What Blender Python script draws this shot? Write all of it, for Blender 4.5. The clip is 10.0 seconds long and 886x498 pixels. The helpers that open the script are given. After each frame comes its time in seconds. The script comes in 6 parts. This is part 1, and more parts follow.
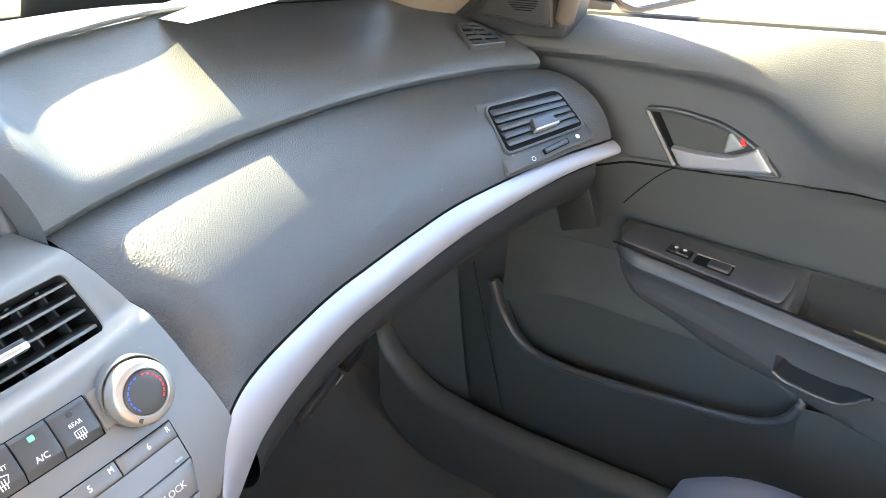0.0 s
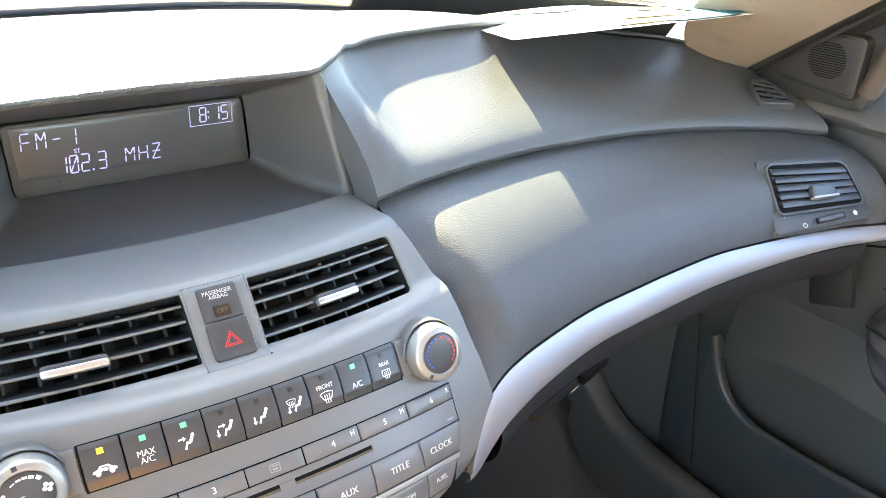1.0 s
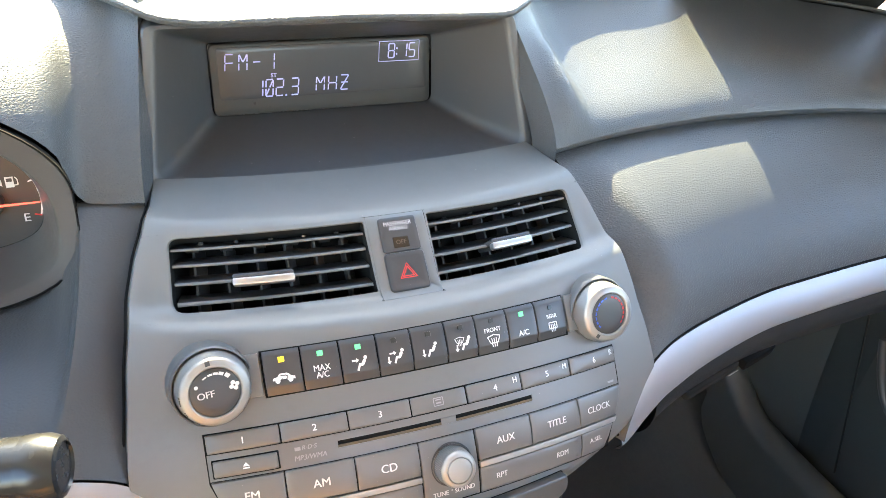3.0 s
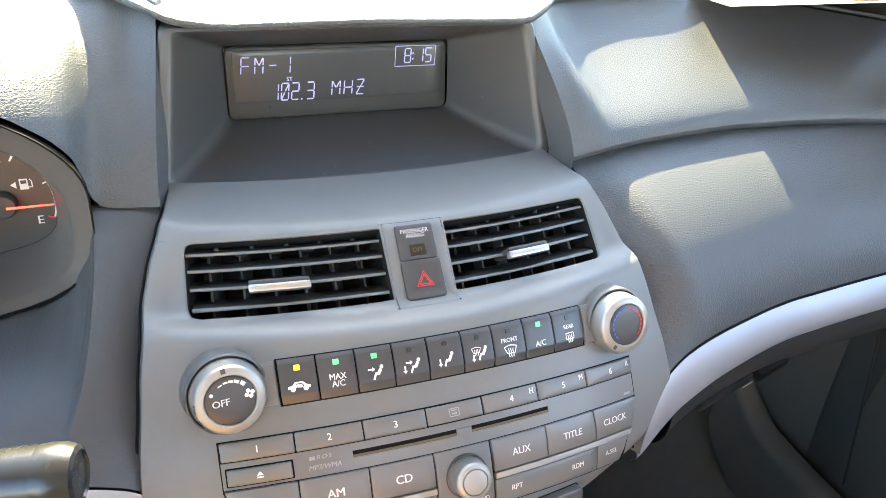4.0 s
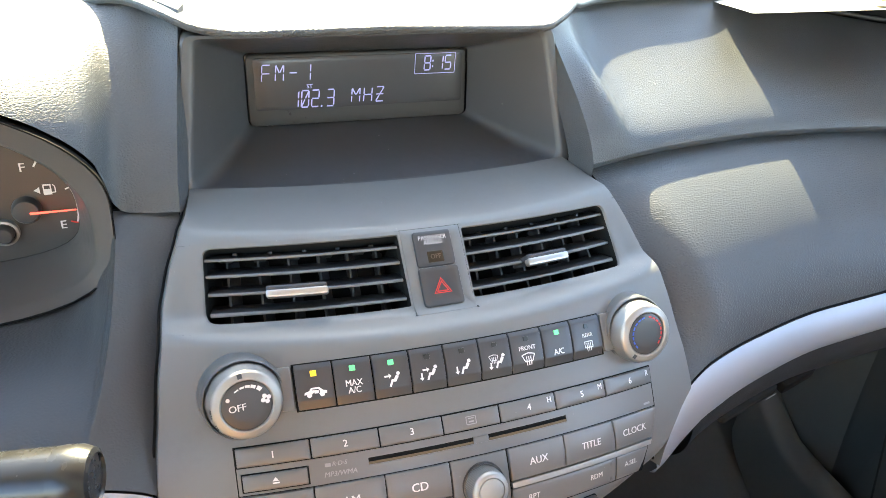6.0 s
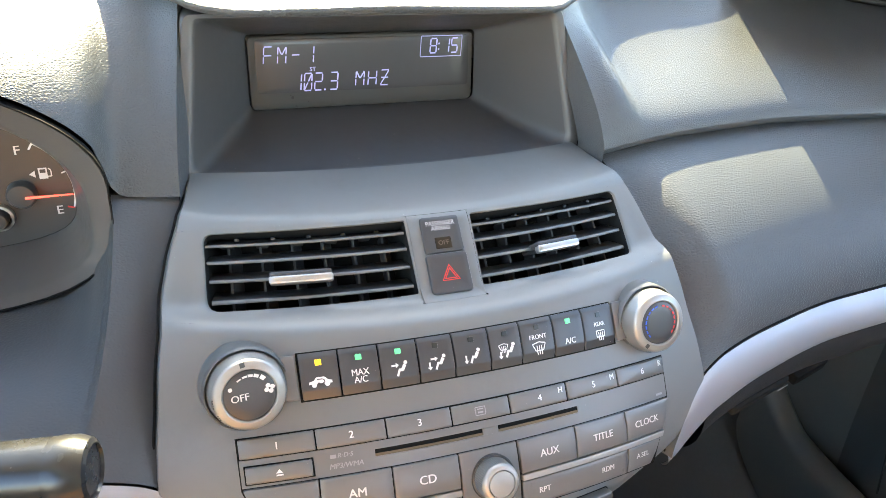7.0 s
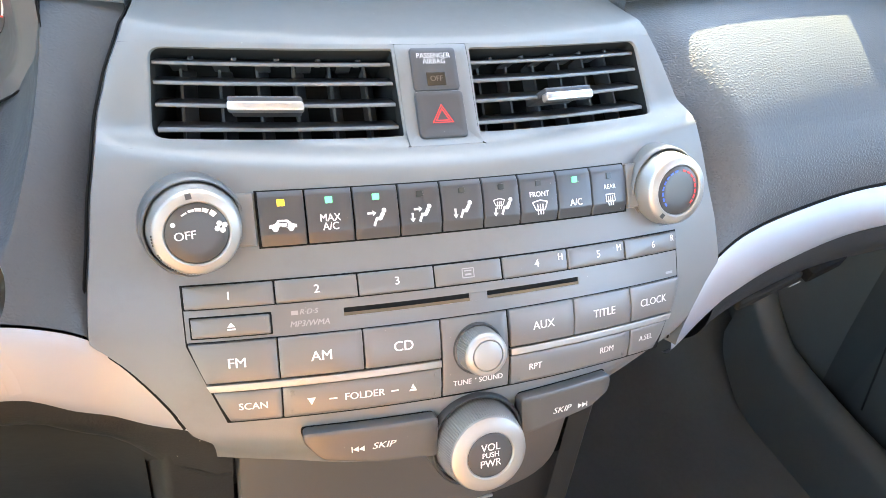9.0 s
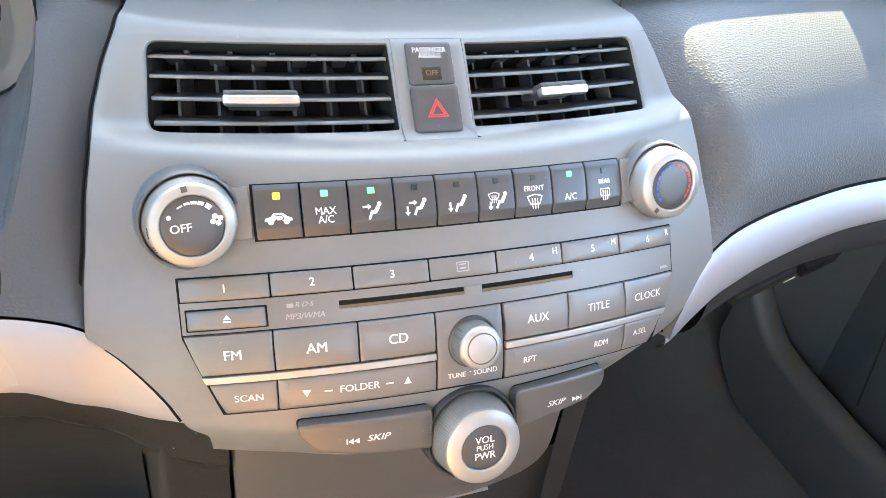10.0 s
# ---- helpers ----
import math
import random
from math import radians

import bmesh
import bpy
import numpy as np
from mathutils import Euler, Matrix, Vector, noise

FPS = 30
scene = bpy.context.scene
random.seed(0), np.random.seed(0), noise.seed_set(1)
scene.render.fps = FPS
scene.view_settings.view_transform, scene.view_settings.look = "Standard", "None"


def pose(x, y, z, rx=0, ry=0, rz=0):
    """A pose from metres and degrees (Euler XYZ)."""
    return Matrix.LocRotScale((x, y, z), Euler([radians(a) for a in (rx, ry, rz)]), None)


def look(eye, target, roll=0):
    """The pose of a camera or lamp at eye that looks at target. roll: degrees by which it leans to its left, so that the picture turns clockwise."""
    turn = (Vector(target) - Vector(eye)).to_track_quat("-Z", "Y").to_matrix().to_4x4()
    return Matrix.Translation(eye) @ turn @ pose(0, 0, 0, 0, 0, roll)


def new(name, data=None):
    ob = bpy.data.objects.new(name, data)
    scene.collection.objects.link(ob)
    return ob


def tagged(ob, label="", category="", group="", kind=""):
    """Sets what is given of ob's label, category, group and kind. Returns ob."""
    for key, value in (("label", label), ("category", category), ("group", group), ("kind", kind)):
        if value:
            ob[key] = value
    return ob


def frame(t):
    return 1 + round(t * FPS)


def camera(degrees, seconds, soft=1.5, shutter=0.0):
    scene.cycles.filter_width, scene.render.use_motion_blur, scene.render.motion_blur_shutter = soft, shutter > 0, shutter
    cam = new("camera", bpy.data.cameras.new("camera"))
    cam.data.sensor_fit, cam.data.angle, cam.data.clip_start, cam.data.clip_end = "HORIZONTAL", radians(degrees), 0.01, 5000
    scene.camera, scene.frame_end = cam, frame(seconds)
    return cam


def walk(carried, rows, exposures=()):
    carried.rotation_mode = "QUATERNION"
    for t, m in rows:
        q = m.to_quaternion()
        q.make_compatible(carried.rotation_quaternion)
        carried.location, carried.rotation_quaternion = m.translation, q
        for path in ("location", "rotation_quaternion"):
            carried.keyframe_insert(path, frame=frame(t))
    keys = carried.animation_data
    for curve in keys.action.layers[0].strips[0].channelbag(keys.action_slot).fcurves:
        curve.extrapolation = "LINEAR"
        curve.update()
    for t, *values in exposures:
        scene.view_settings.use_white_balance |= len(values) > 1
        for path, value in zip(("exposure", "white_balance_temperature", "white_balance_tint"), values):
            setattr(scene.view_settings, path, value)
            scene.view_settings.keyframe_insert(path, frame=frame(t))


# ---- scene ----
import functools

cam = camera(61.2, 10.0, soft=0.7)
PATH = [
    (0, (-0.031, -0.355, 0.933), (1.321, 0.782, -0.006), -4.4),
    (0.5, (-0.077, -0.34, 0.941), (1.142, 0.974, 0.054), -0.6),
    (1, (-0.118, -0.334, 0.95), (0.908, 1.14, 0.069), 2.0),
    (1.5, (-0.138, -0.322, 0.949), (0.694, 1.258, 0.05), 3.9),
    (2, (-0.148, -0.318, 0.943), (0.581, 1.29, 0.004), 4.0),
    (2.5, (-0.154, -0.313, 0.937), (0.574, 1.283, -0.023), 3.9),
    (2.7, (-0.147, -0.317, 0.934), (0.574, 1.274, -0.041), 3.7),
    (4, (-0.154, -0.307, 0.935), (0.56, 1.288, -0.037), 4.4),
    (4.5, (-0.151, -0.304, 0.933), (0.543, 1.303, -0.035), 4.3),
    (5, (-0.149, -0.31, 0.934), (0.524, 1.31, -0.027), 4.0),
    (5.5, (-0.15, -0.311, 0.934), (0.514, 1.318, -0.018), 3.8),
    (7, (-0.153, -0.296, 0.922), (0.513, 1.322, -0.047), 4.0),
    (7.5, (-0.151, -0.307, 0.909), (0.525, 1.297, -0.076), 4.8),
    (8, (-0.141, -0.288, 0.877), (0.547, 1.282, -0.155), 5.8),
    (8.5, (-0.136, -0.267, 0.857), (0.544, 1.227, -0.286), 7.2),
    (9, (-0.137, -0.265, 0.858), (0.538, 1.219, -0.3), 8.4),
    (9.5, (-0.136, -0.266, 0.858), (0.538, 1.212, -0.309), 8.7),
    (10, (-0.136, -0.268, 0.858), (0.541, 1.21, -0.306), 8.6),
]
EXPOSURES = [(0, 4.42, 6950, 9), (1.0, 4.28, 6950, 9), (1.5, 4.04, 6950, 9), (4.0, 4.07, 6950, 9), (5.0, 3.84, 6950, 9), (7.0, 3.94, 6950, 9), (8.0, 4.52, 6900, 9), (8.5, 4.54, 6850, 9), (10, 4.50, 6850, 9)]
walk(cam, [(t, look(eye, target, roll)) for t, eye, target, roll in PATH], EXPOSURES)

# ---- world, sun and exposure ----
SUN_FROM = Vector((0.142, 1.0, 0.848)).normalized()
world = bpy.data.worlds.new("sky")
scene.world = world
world.use_nodes = True
wn, wl = world.node_tree.nodes, world.node_tree.links
sky = wn.new("ShaderNodeTexSky")
sky.sky_type, sky.sun_disc = "NISHITA", False
sky.sun_elevation = math.asin(SUN_FROM.z)
sky.sun_rotation = math.atan2(SUN_FROM.x, SUN_FROM.y)
wl.new(sky.outputs[0], wn["Background"].inputs[0])
wn["Background"].inputs[1].default_value = 0.15
sun = new("sun", bpy.data.lights.new("sun", "SUN"))
sun.data.energy, sun.data.angle, sun.data.color = 3.2, radians(0.53), (1.0, 0.90, 0.56)
sun.matrix_world = look(SUN_FROM * 20, (0, 0, 0))


# ---- materials ----
def material(name, colour, rough=0.5, metal=0.0, grain=0.0, size=400.0, mottle=0.1, coat=0.0, kind="noise", spec=0.5, dust=0.0, stain=0.0):
    """A plastic, vinyl or painted surface: mottled colour, uneven gloss and a fine relief."""
    m = bpy.data.materials.new(name)
    m.use_nodes = True
    n, l = m.node_tree.nodes, m.node_tree.links
    b = n["Principled BSDF"]
    co = n.new("ShaderNodeTexCoord")
    big = n.new("ShaderNodeTexNoise")
    big.inputs["Scale"].default_value, big.inputs["Detail"].default_value = 14.0, 5.0
    fine = n.new("ShaderNodeTexNoise")
    fine.inputs["Scale"].default_value, fine.inputs["Detail"].default_value = 160.0, 3.0
    for t in (big, fine):
        l.new(co.outputs["Object"], t.inputs["Vector"])
    mix = n.new("ShaderNodeMix")
    mix.data_type = "RGBA"
    c = Vector(colour)
    mix.inputs[6].default_value = (*(c * (1 - mottle)), 1)
    mix.inputs[7].default_value = (*(c * (1 + mottle)), 1)
    add = n.new("ShaderNodeMath")
    add.operation = "MULTIPLY_ADD"
    l.new(big.outputs[0], add.inputs[0])
    add.inputs[1].default_value = 0.6
    half = n.new("ShaderNodeMath")
    half.operation = "MULTIPLY"
    l.new(fine.outputs[0], half.inputs[0])
    half.inputs[1].default_value = 0.4
    l.new(half.outputs[0], add.inputs[2])
    l.new(add.outputs[0], mix.inputs[0])
    last = mix.outputs[2]
    if dust:
        # stray specks of pale dust
        vo = n.new("ShaderNodeTexVoronoi")
        vo.inputs["Scale"].default_value = dust
        l.new(co.outputs["Object"], vo.inputs["Vector"])
        near = n.new("ShaderNodeMath")
        near.operation = "LESS_THAN"
        l.new(vo.outputs["Distance"], near.inputs[0])
        near.inputs[1].default_value = 0.035
        sep = n.new("ShaderNodeSeparateColor")
        l.new(vo.outputs["Color"], sep.inputs[0])
        few = n.new("ShaderNodeMath")
        few.operation = "GREATER_THAN"
        l.new(sep.outputs[0], few.inputs[0])
        few.inputs[1].default_value = 0.72
        both = n.new("ShaderNodeMath")
        both.operation = "MULTIPLY"
        l.new(near.outputs[0], both.inputs[0])
        l.new(few.outputs[0], both.inputs[1])
        dm = n.new("ShaderNodeMix")
        dm.data_type = "RGBA"
        l.new(both.outputs[0], dm.inputs[0])
        l.new(mix.outputs[2], dm.inputs[6])
        dm.inputs[7].default_value = (0.34, 0.33, 0.30, 1)
        last = dm.outputs[2]
    l.new(last, b.inputs["Base Color"])
    if stain:
        # brownish grime in soft patches
        sn = n.new("ShaderNodeTexNoise")
        sn.inputs["Scale"].default_value, sn.inputs["Detail"].default_value = 26.0, 8.0
        sn.inputs["Roughness"].default_value = 0.72
        l.new(co.outputs["Object"], sn.inputs["Vector"])
        sr = n.new("ShaderNodeMapRange")
        l.new(sn.outputs[0], sr.inputs[0])
        sr.inputs[1].default_value, sr.inputs[2].default_value = 0.52, 0.78
        sr.inputs[4].default_value = stain
        sm = n.new("ShaderNodeMix")
        sm.data_type = "RGBA"
        l.new(sr.outputs[0], sm.inputs[0])
        l.new(last, sm.inputs[6])
        sm.inputs[7].default_value = (0.060, 0.050, 0.040, 1)
        l.new(sm.outputs[2], b.inputs["Base Color"])
    ru = n.new("ShaderNodeMapRange")
    l.new(add.outputs[0], ru.inputs[0])
    ru.inputs[1].default_value, ru.inputs[2].default_value = 0.3, 0.7
    ru.inputs[3].default_value, ru.inputs[4].default_value = max(rough - 0.06, 0.02), rough + 0.06
    l.new(ru.outputs[0], b.inputs["Roughness"])
    b.inputs["Metallic"].default_value = metal
    b.inputs["Specular IOR Level"].default_value = spec
    b.inputs["Coat Weight"].default_value = coat
    if grain:
        bump = n.new("ShaderNodeBump")
        bump.inputs["Strength"].default_value = min(1.0, grain)
        bump.inputs["Distance"].default_value = 0.20 / size if kind != "noise" else 0.0003
        if kind == "leather":
            # raised pebbles, a little longer across than deep, with soft creases between
            g = n.new("ShaderNodeTexVoronoi")
            g.feature = "DISTANCE_TO_EDGE"
            warp = n.new("ShaderNodeTexNoise")
            warp.inputs["Scale"].default_value = size * 0.3
            wm = n.new("ShaderNodeMix")
            wm.data_type = "VECTOR"
            wm.inputs[0].default_value = 0.9 / size
            l.new(co.outputs["Object"], warp.inputs["Vector"])
            l.new(co.outputs["Object"], wm.inputs[4])
            l.new(warp.outputs["Color"], wm.inputs[5])
            longer = n.new("ShaderNodeMapping")
            longer.inputs["Scale"].default_value = (0.72, 1.0, 1.0)
            l.new(wm.outputs[1], longer.inputs["Vector"])
            l.new(longer.outputs[0], g.inputs["Vector"])
        else:
            g = n.new("ShaderNodeTexNoise")
            g.inputs["Detail"].default_value = 3.0
            l.new(co.outputs["Object"], g.inputs["Vector"])
        g.inputs["Scale"].default_value = size
        if kind == "leather":
            pm = n.new("ShaderNodeMapRange")
            pm.interpolation_type = "SMOOTHSTEP"
            pm.inputs[1].default_value, pm.inputs[2].default_value = 0.0, 0.36
            l.new(g.outputs["Distance"], pm.inputs[0])
            l.new(pm.outputs[0], bump.inputs["Height"])
        else:
            l.new(g.outputs[0], bump.inputs["Height"])
        l.new(bump.outputs[0], b.inputs["Normal"])
    return m


def glowing(name, colour, strength):
    m = bpy.data.materials.new(name)
    m.use_nodes = True
    b = m.node_tree.nodes["Principled BSDF"]
    b.inputs["Base Color"].default_value = (*colour, 1)
    b.inputs["Emission Color"].default_value = (*colour, 1)
    b.inputs["Emission Strength"].default_value = strength
    b.inputs["Roughness"].default_value = 0.4
    return m


def glass(name, tint=(1, 1, 1), rough=0.0):
    m = bpy.data.materials.new(name)
    m.use_nodes = True
    n, l = m.node_tree.nodes, m.node_tree.links
    out = n["Material Output"]
    tr = n.new("ShaderNodeBsdfTransparent")
    tr.inputs[0].default_value = (*tint, 1)
    gl = n.new("ShaderNodeBsdfGlossy")
    gl.inputs["Roughness"].default_value = rough
    fr = n.new("ShaderNodeFresnel")
    fr.inputs[0].default_value = 1.45
    mx = n.new("ShaderNodeMixShader")
    l.new(fr.outputs[0], mx.inputs[0])
    l.new(tr.outputs[0], mx.inputs[1])
    l.new(gl.outputs[0], mx.inputs[2])
    l.new(mx.outputs[0], out.inputs[0])
    return m


VINYL = material("grained_vinyl", (0.062, 0.067, 0.071), 0.44, grain=0.52, size=590, kind="leather", spec=0.40, dust=60.0)
VINYL_FINE = material("fine_vinyl", (0.060, 0.065, 0.069), 0.44, grain=0.6, size=500, kind="leather", spec=0.40, dust=60.0)
VINYL_SOFT = material("soft_grained_vinyl", (0.052, 0.056, 0.060), 0.42, grain=0.20, size=480, kind="leather", spec=0.40, dust=60.0)
PANEL = material("grey_satin_plastic", (0.131, 0.134, 0.130), 0.42, metal=0.0, grain=0.15, size=1500, mottle=0.05, spec=0.46, dust=150.0, stain=0.18)

BUTTON = material("button_plastic", (0.118, 0.117, 0.113), 0.34, metal=0.0, grain=0.12, size=1500, mottle=0.05, spec=0.6, dust=220.0, stain=0.12)
SKIP = material("skip_key_plastic", (0.062, 0.061, 0.059), 0.34, grain=0.12, size=1500, mottle=0.09, spec=0.55, dust=260.0)
KEY = material("dark_key_plastic", (0.042, 0.043, 0.045), 0.36, grain=0.1, size=1500, mottle=0.12, dust=240.0)
SILVER = material("silver_paint", (0.335, 0.345, 0.372), 0.48, metal=0.5, grain=0.1, size=1800, mottle=0.03)
SATIN = material("satin_nickel", (0.32, 0.31, 0.29), 0.42, metal=0.55, grain=0.1, size=2000, mottle=0.04)
CHROME = material("satin_chrome", (0.46, 0.45, 0.43), 0.38, metal=0.9, mottle=0.02)
BLACK = material("black_plastic", (0.025, 0.025, 0.025), 0.5, grain=0.2, size=900, mottle=0.15)
DARK = material("dark_door_plastic", (0.052, 0.057, 0.055), 0.44, grain=0.35, size=700, mottle=0.1)
GAP = material("shadow_gap_black", (0.006, 0.006, 0.006), 0.7, spec=0.1)
UNDER = material("under_dash_black", (0.012, 0.013, 0.013), 0.8, mottle=0.2, spec=0.15)
FELT = material("black_felt", (0.10, 0.080, 0.050), 0.95, grain=0.8, size=1800, mottle=0.4)
DARK_LOW = material("dark_sill_plastic", (0.082, 0.091, 0.086), 0.42, grain=0.35, size=700, mottle=0.15)
CARPET = material("dark_carpet", (0.072, 0.077, 0.073), 0.95, grain=1.0, size=900, mottle=0.35)
SEAT_TAN = material("tan_seat_cloth", (0.62, 0.31, 0.11), 0.9, grain=0.8, size=1200, mottle=0.15)
CLOTH = material("navy_seat_cloth", (0.085, 0.085, 0.10), 0.9, grain=0.8, size=1200, mottle=0.2)
BEIGE = material("beige_pillar_plastic", (0.235, 0.195, 0.155), 0.6, grain=0.3, size=700, mottle=0.06, stain=0.35)
ROOF = material("beige_headliner", (0.62, 0.56, 0.47), 0.95, grain=0.5, size=900, mottle=0.06)
PAINT = material("white_print", (0.62, 0.62, 0.60), 0.5, mottle=0.02)
PRINT_DIM = material("dim_print", (0.45, 0.45, 0.45), 0.5, mottle=0.02)
GREYPRINT = material("faded_print", (0.26, 0.26, 0.26), 0.5, mottle=0.02)
RED = material("red_print", (0.62, 0.035, 0.03), 0.5, mottle=0.05)
BLUE = material("blue_print", (0.03, 0.10, 0.50), 0.5, mottle=0.05)
GREEN_ON = glowing("green_led", (0.10, 0.72, 0.24), 0.05)
AMBER_ON = glowing("amber_led", (1.0, 0.58, 0.03), 0.07)
LED_OFF = material("unlit_led", (0.02, 0.024, 0.022), 0.3)
SEGMENT = glowing("display_segment", (0.42, 0.40, 0.72), 0.022)
WINDSCREEN = glass("tinted_windscreen_glass", (0.66, 0.70, 0.68))
RUBBER = material("black_rubber", (0.014, 0.014, 0.014), 0.7, grain=0.3)
ASPHALT = material("pale_concrete", (0.55, 0.45, 0.34), 0.9, grain=0.6, size=40, mottle=0.2)
CARWHITE = material("white_car_paint", (0.60, 0.59, 0.57), 0.25, coat=0.6, mottle=0.02)


# ---- mesh helpers ----
def link_mesh(name, bm, mat, parent=None, smooth=True, label=""):
    bmesh.ops.recalc_face_normals(bm, faces=bm.faces)
    me = bpy.data.meshes.new(name)
    bm.to_mesh(me)
    bm.free()
    me.materials.append(mat)
    if smooth:
        me.polygons.foreach_set("use_smooth", [True] * len(me.polygons))
        me.set_sharp_from_angle(angle=radians(38))
    ob = new(name, me)
    ob.parent = parent
    if label:
        ob["label"] = label
    return ob


def part(name, bm, mat, parent, label="", smooth=True):
    return link_mesh(name, bm, mat, parent, smooth, label)


def thing(name, label, category, group="", kind=""):
    return tagged(new(name), label, category, group, kind)


def curve1(xs, ys):
    """A smooth curve through a few knots (monotone cubic)."""
    xs, ys = np.array(xs, float), np.array(ys, float)
    d = np.diff(ys) / np.diff(xs)
    m = np.r_[d[0], [0 if a * b <= 0 else 2 * a * b / (a + b) for a, b in zip(d[:-1], d[1:])], d[-1]]

    def f(x):
        x = min(max(x, xs[0]), xs[-1])
        i = min(int(np.searchsorted(xs, x, side="right")) - 1, len(xs) - 2)
        h = xs[i + 1] - xs[i]
        t = (x - xs[i]) / h
        return float((2 * t**3 - 3 * t**2 + 1) * ys[i] + (t**3 - 2 * t**2 + t) * h * m[i]
                     + (-2 * t**3 + 3 * t**2) * ys[i + 1] + (t**3 - t**2) * h * m[i + 1])
    return f


def bez(p0, p1, p2, p3, t):
    u = 1 - t
    return u**3 * p0 + 3 * u * u * t * p1 + 3 * u * t * t * p2 + t**3 * p3


def sheet(fn, nu, nv, thick=0.0, us=(0, 1), vs=(0, 1)):
    """A skin over fn(u, v), with a thickness away from its normal."""
    bm = bmesh.new()
    g = [[bm.verts.new(fn(us[0] + (us[1] - us[0]) * i / nu, vs[0] + (vs[1] - vs[0]) * j / nv)) for j in range(nv + 1)] for i in range(nu + 1)]
    for i in range(nu):
        for j in range(nv):
            bm.faces.new((g[i][j], g[i + 1][j], g[i + 1][j + 1], g[i][j + 1]))
    if thick:
        bmesh.ops.recalc_face_normals(bm, faces=bm.faces)
        bmesh.ops.solidify(bm, geom=bm.faces[:], thickness=thick)
    return bm


def rings(loops, cap0=False, cap1=True, bm=None):
    """Skins a row of closed loops with as many points each."""
    bm = bm or bmesh.new()
    vs = [[bm.verts.new(p) for p in lp] for lp in loops]
    n = len(vs[0])
    for a, b in zip(vs[:-1], vs[1:]):
        for i in range(n):
            bm.faces.new((a[i], a[(i + 1) % n], b[(i + 1) % n], b[i]))
    if cap0:
        bm.faces.new(vs[0][::-1])
    if cap1:
        bm.faces.new(vs[-1])
    return bm


def rounded(points, r, seg=4, step=0.008):
    """The outline of a polygon with rounded corners and points along its edges."""
    out, n = [], len(points)
    rs = r if isinstance(r, (list, tuple)) else [r] * n
    for i, p in enumerate(points):
        p, a, b = Vector(p), Vector(points[i - 1]), Vector(points[(i + 1) % n])
        d1, d2 = (a - p).normalized(), (b - p).normalized()
        k = min(rs[i], 0.45 * (a - p).length, 0.45 * (b - p).length)
        for j in range(seg + 1):
            t = j / seg
            out.append((p + d1 * k) * (1 - t)**2 + p * 2 * t * (1 - t) + (p + d2 * k) * t * t)
    dense = []
    for i, p in enumerate(out):
        q = out[(i + 1) % len(out)]
        m = max(1, int((q - p).length / step))
        dense += [p.lerp(q, j / m) for j in range(m)]
    return dense


def inset(loop, d):
    """The loop moved inwards by d (counter-clockwise loops)."""
    out, n = [], len(loop)
    area = sum(loop[i - 1].x * loop[i].y - loop[i].x * loop[i - 1].y for i in range(n))
    s = 1 if area > 0 else -1
    for i in range(n):
        t = loop[(i + 1) % n] - loop[i - 1]
        if t.length < 1e-9:
            t = Vector((1, 0))
        t.normalize()
        out.append(loop[i] + Vector((-t.y, t.x)) * d * s)
    return out


def slab(loop, at, h0, h1, bevel=0.0006, bm=None, dish=0.0, dome=0.0):
    """A key or plate with bevelled edges, lying on the surface at(x, q, h)."""
    lo2 = inset(loop, bevel * 0.35)
    lo3 = inset(loop, bevel)
    mid = sum(loop, Vector((0, 0))) / len(loop)
    half = max(abs(p.y - mid.y) for p in loop)
    up = lambda q: dome * (1 - ((q - mid.y) / half)**2)
    ls = [[at(p.x, p.y, h0) for p in loop], [at(p.x, p.y, h1 - bevel) for p in loop], [at(p.x, p.y, h1 - bevel * 0.3 + up(p.y)) for p in lo2], [at(p.x, p.y, h1 + up(p.y)) for p in lo3]]
    for f in (0.8, 0.6, 0.4, 0.2, 0.05):
        ls.append([at(mid.x + (p.x - mid.x) * f, mid.y + (p.y - mid.y) * f, h1 - dish * (1 - f * f) + up(mid.y + (p.y - mid.y) * f)) for p in lo3])
    return rings(ls, cap0=False, cap1=True, bm=bm)


def block(size, at=(0, 0, 0), bevel=0.003, turn=None, bm=None, seg=2):
    b2 = bmesh.new()
    bmesh.ops.create_cube(b2, size=1.0, matrix=Matrix.Diagonal((*size, 1)))
    if bevel:
        bmesh.ops.bevel(b2, geom=b2.edges[:], offset=bevel, segments=seg, profile=0.6, affect="EDGES")
    m = Matrix.Translation(at) @ (turn.to_4x4() if turn else Matrix())
    bmesh.ops.transform(b2, matrix=m, verts=b2.verts)
    if bm is None:
        return b2
    me = bpy.data.meshes.new("join")
    b2.to_mesh(me)
    b2.free()
    bm.from_mesh(me)
    bpy.data.meshes.remove(me)
    return bm


def lathe(profile, frame_of, n=48, knurl=None, cap=True):
    """A turned body: profile rows (radius, height), laid by frame_of(x, y, h). knurl: (rows, depth) makes fine ribs."""
    loops = []
    for k, (r, h) in enumerate(profile):
        lp = []
        for i in range(n):
            rr = r
            if knurl and k in knurl[0]:
                rr = r - (knurl[1] if i % 2 else 0.0)
            a = 2 * math.pi * i / n
            lp.append(frame_of(rr * math.cos(a), rr * math.sin(a), h))
        loops.append(lp)
    return rings(loops, cap0=False, cap1=cap)


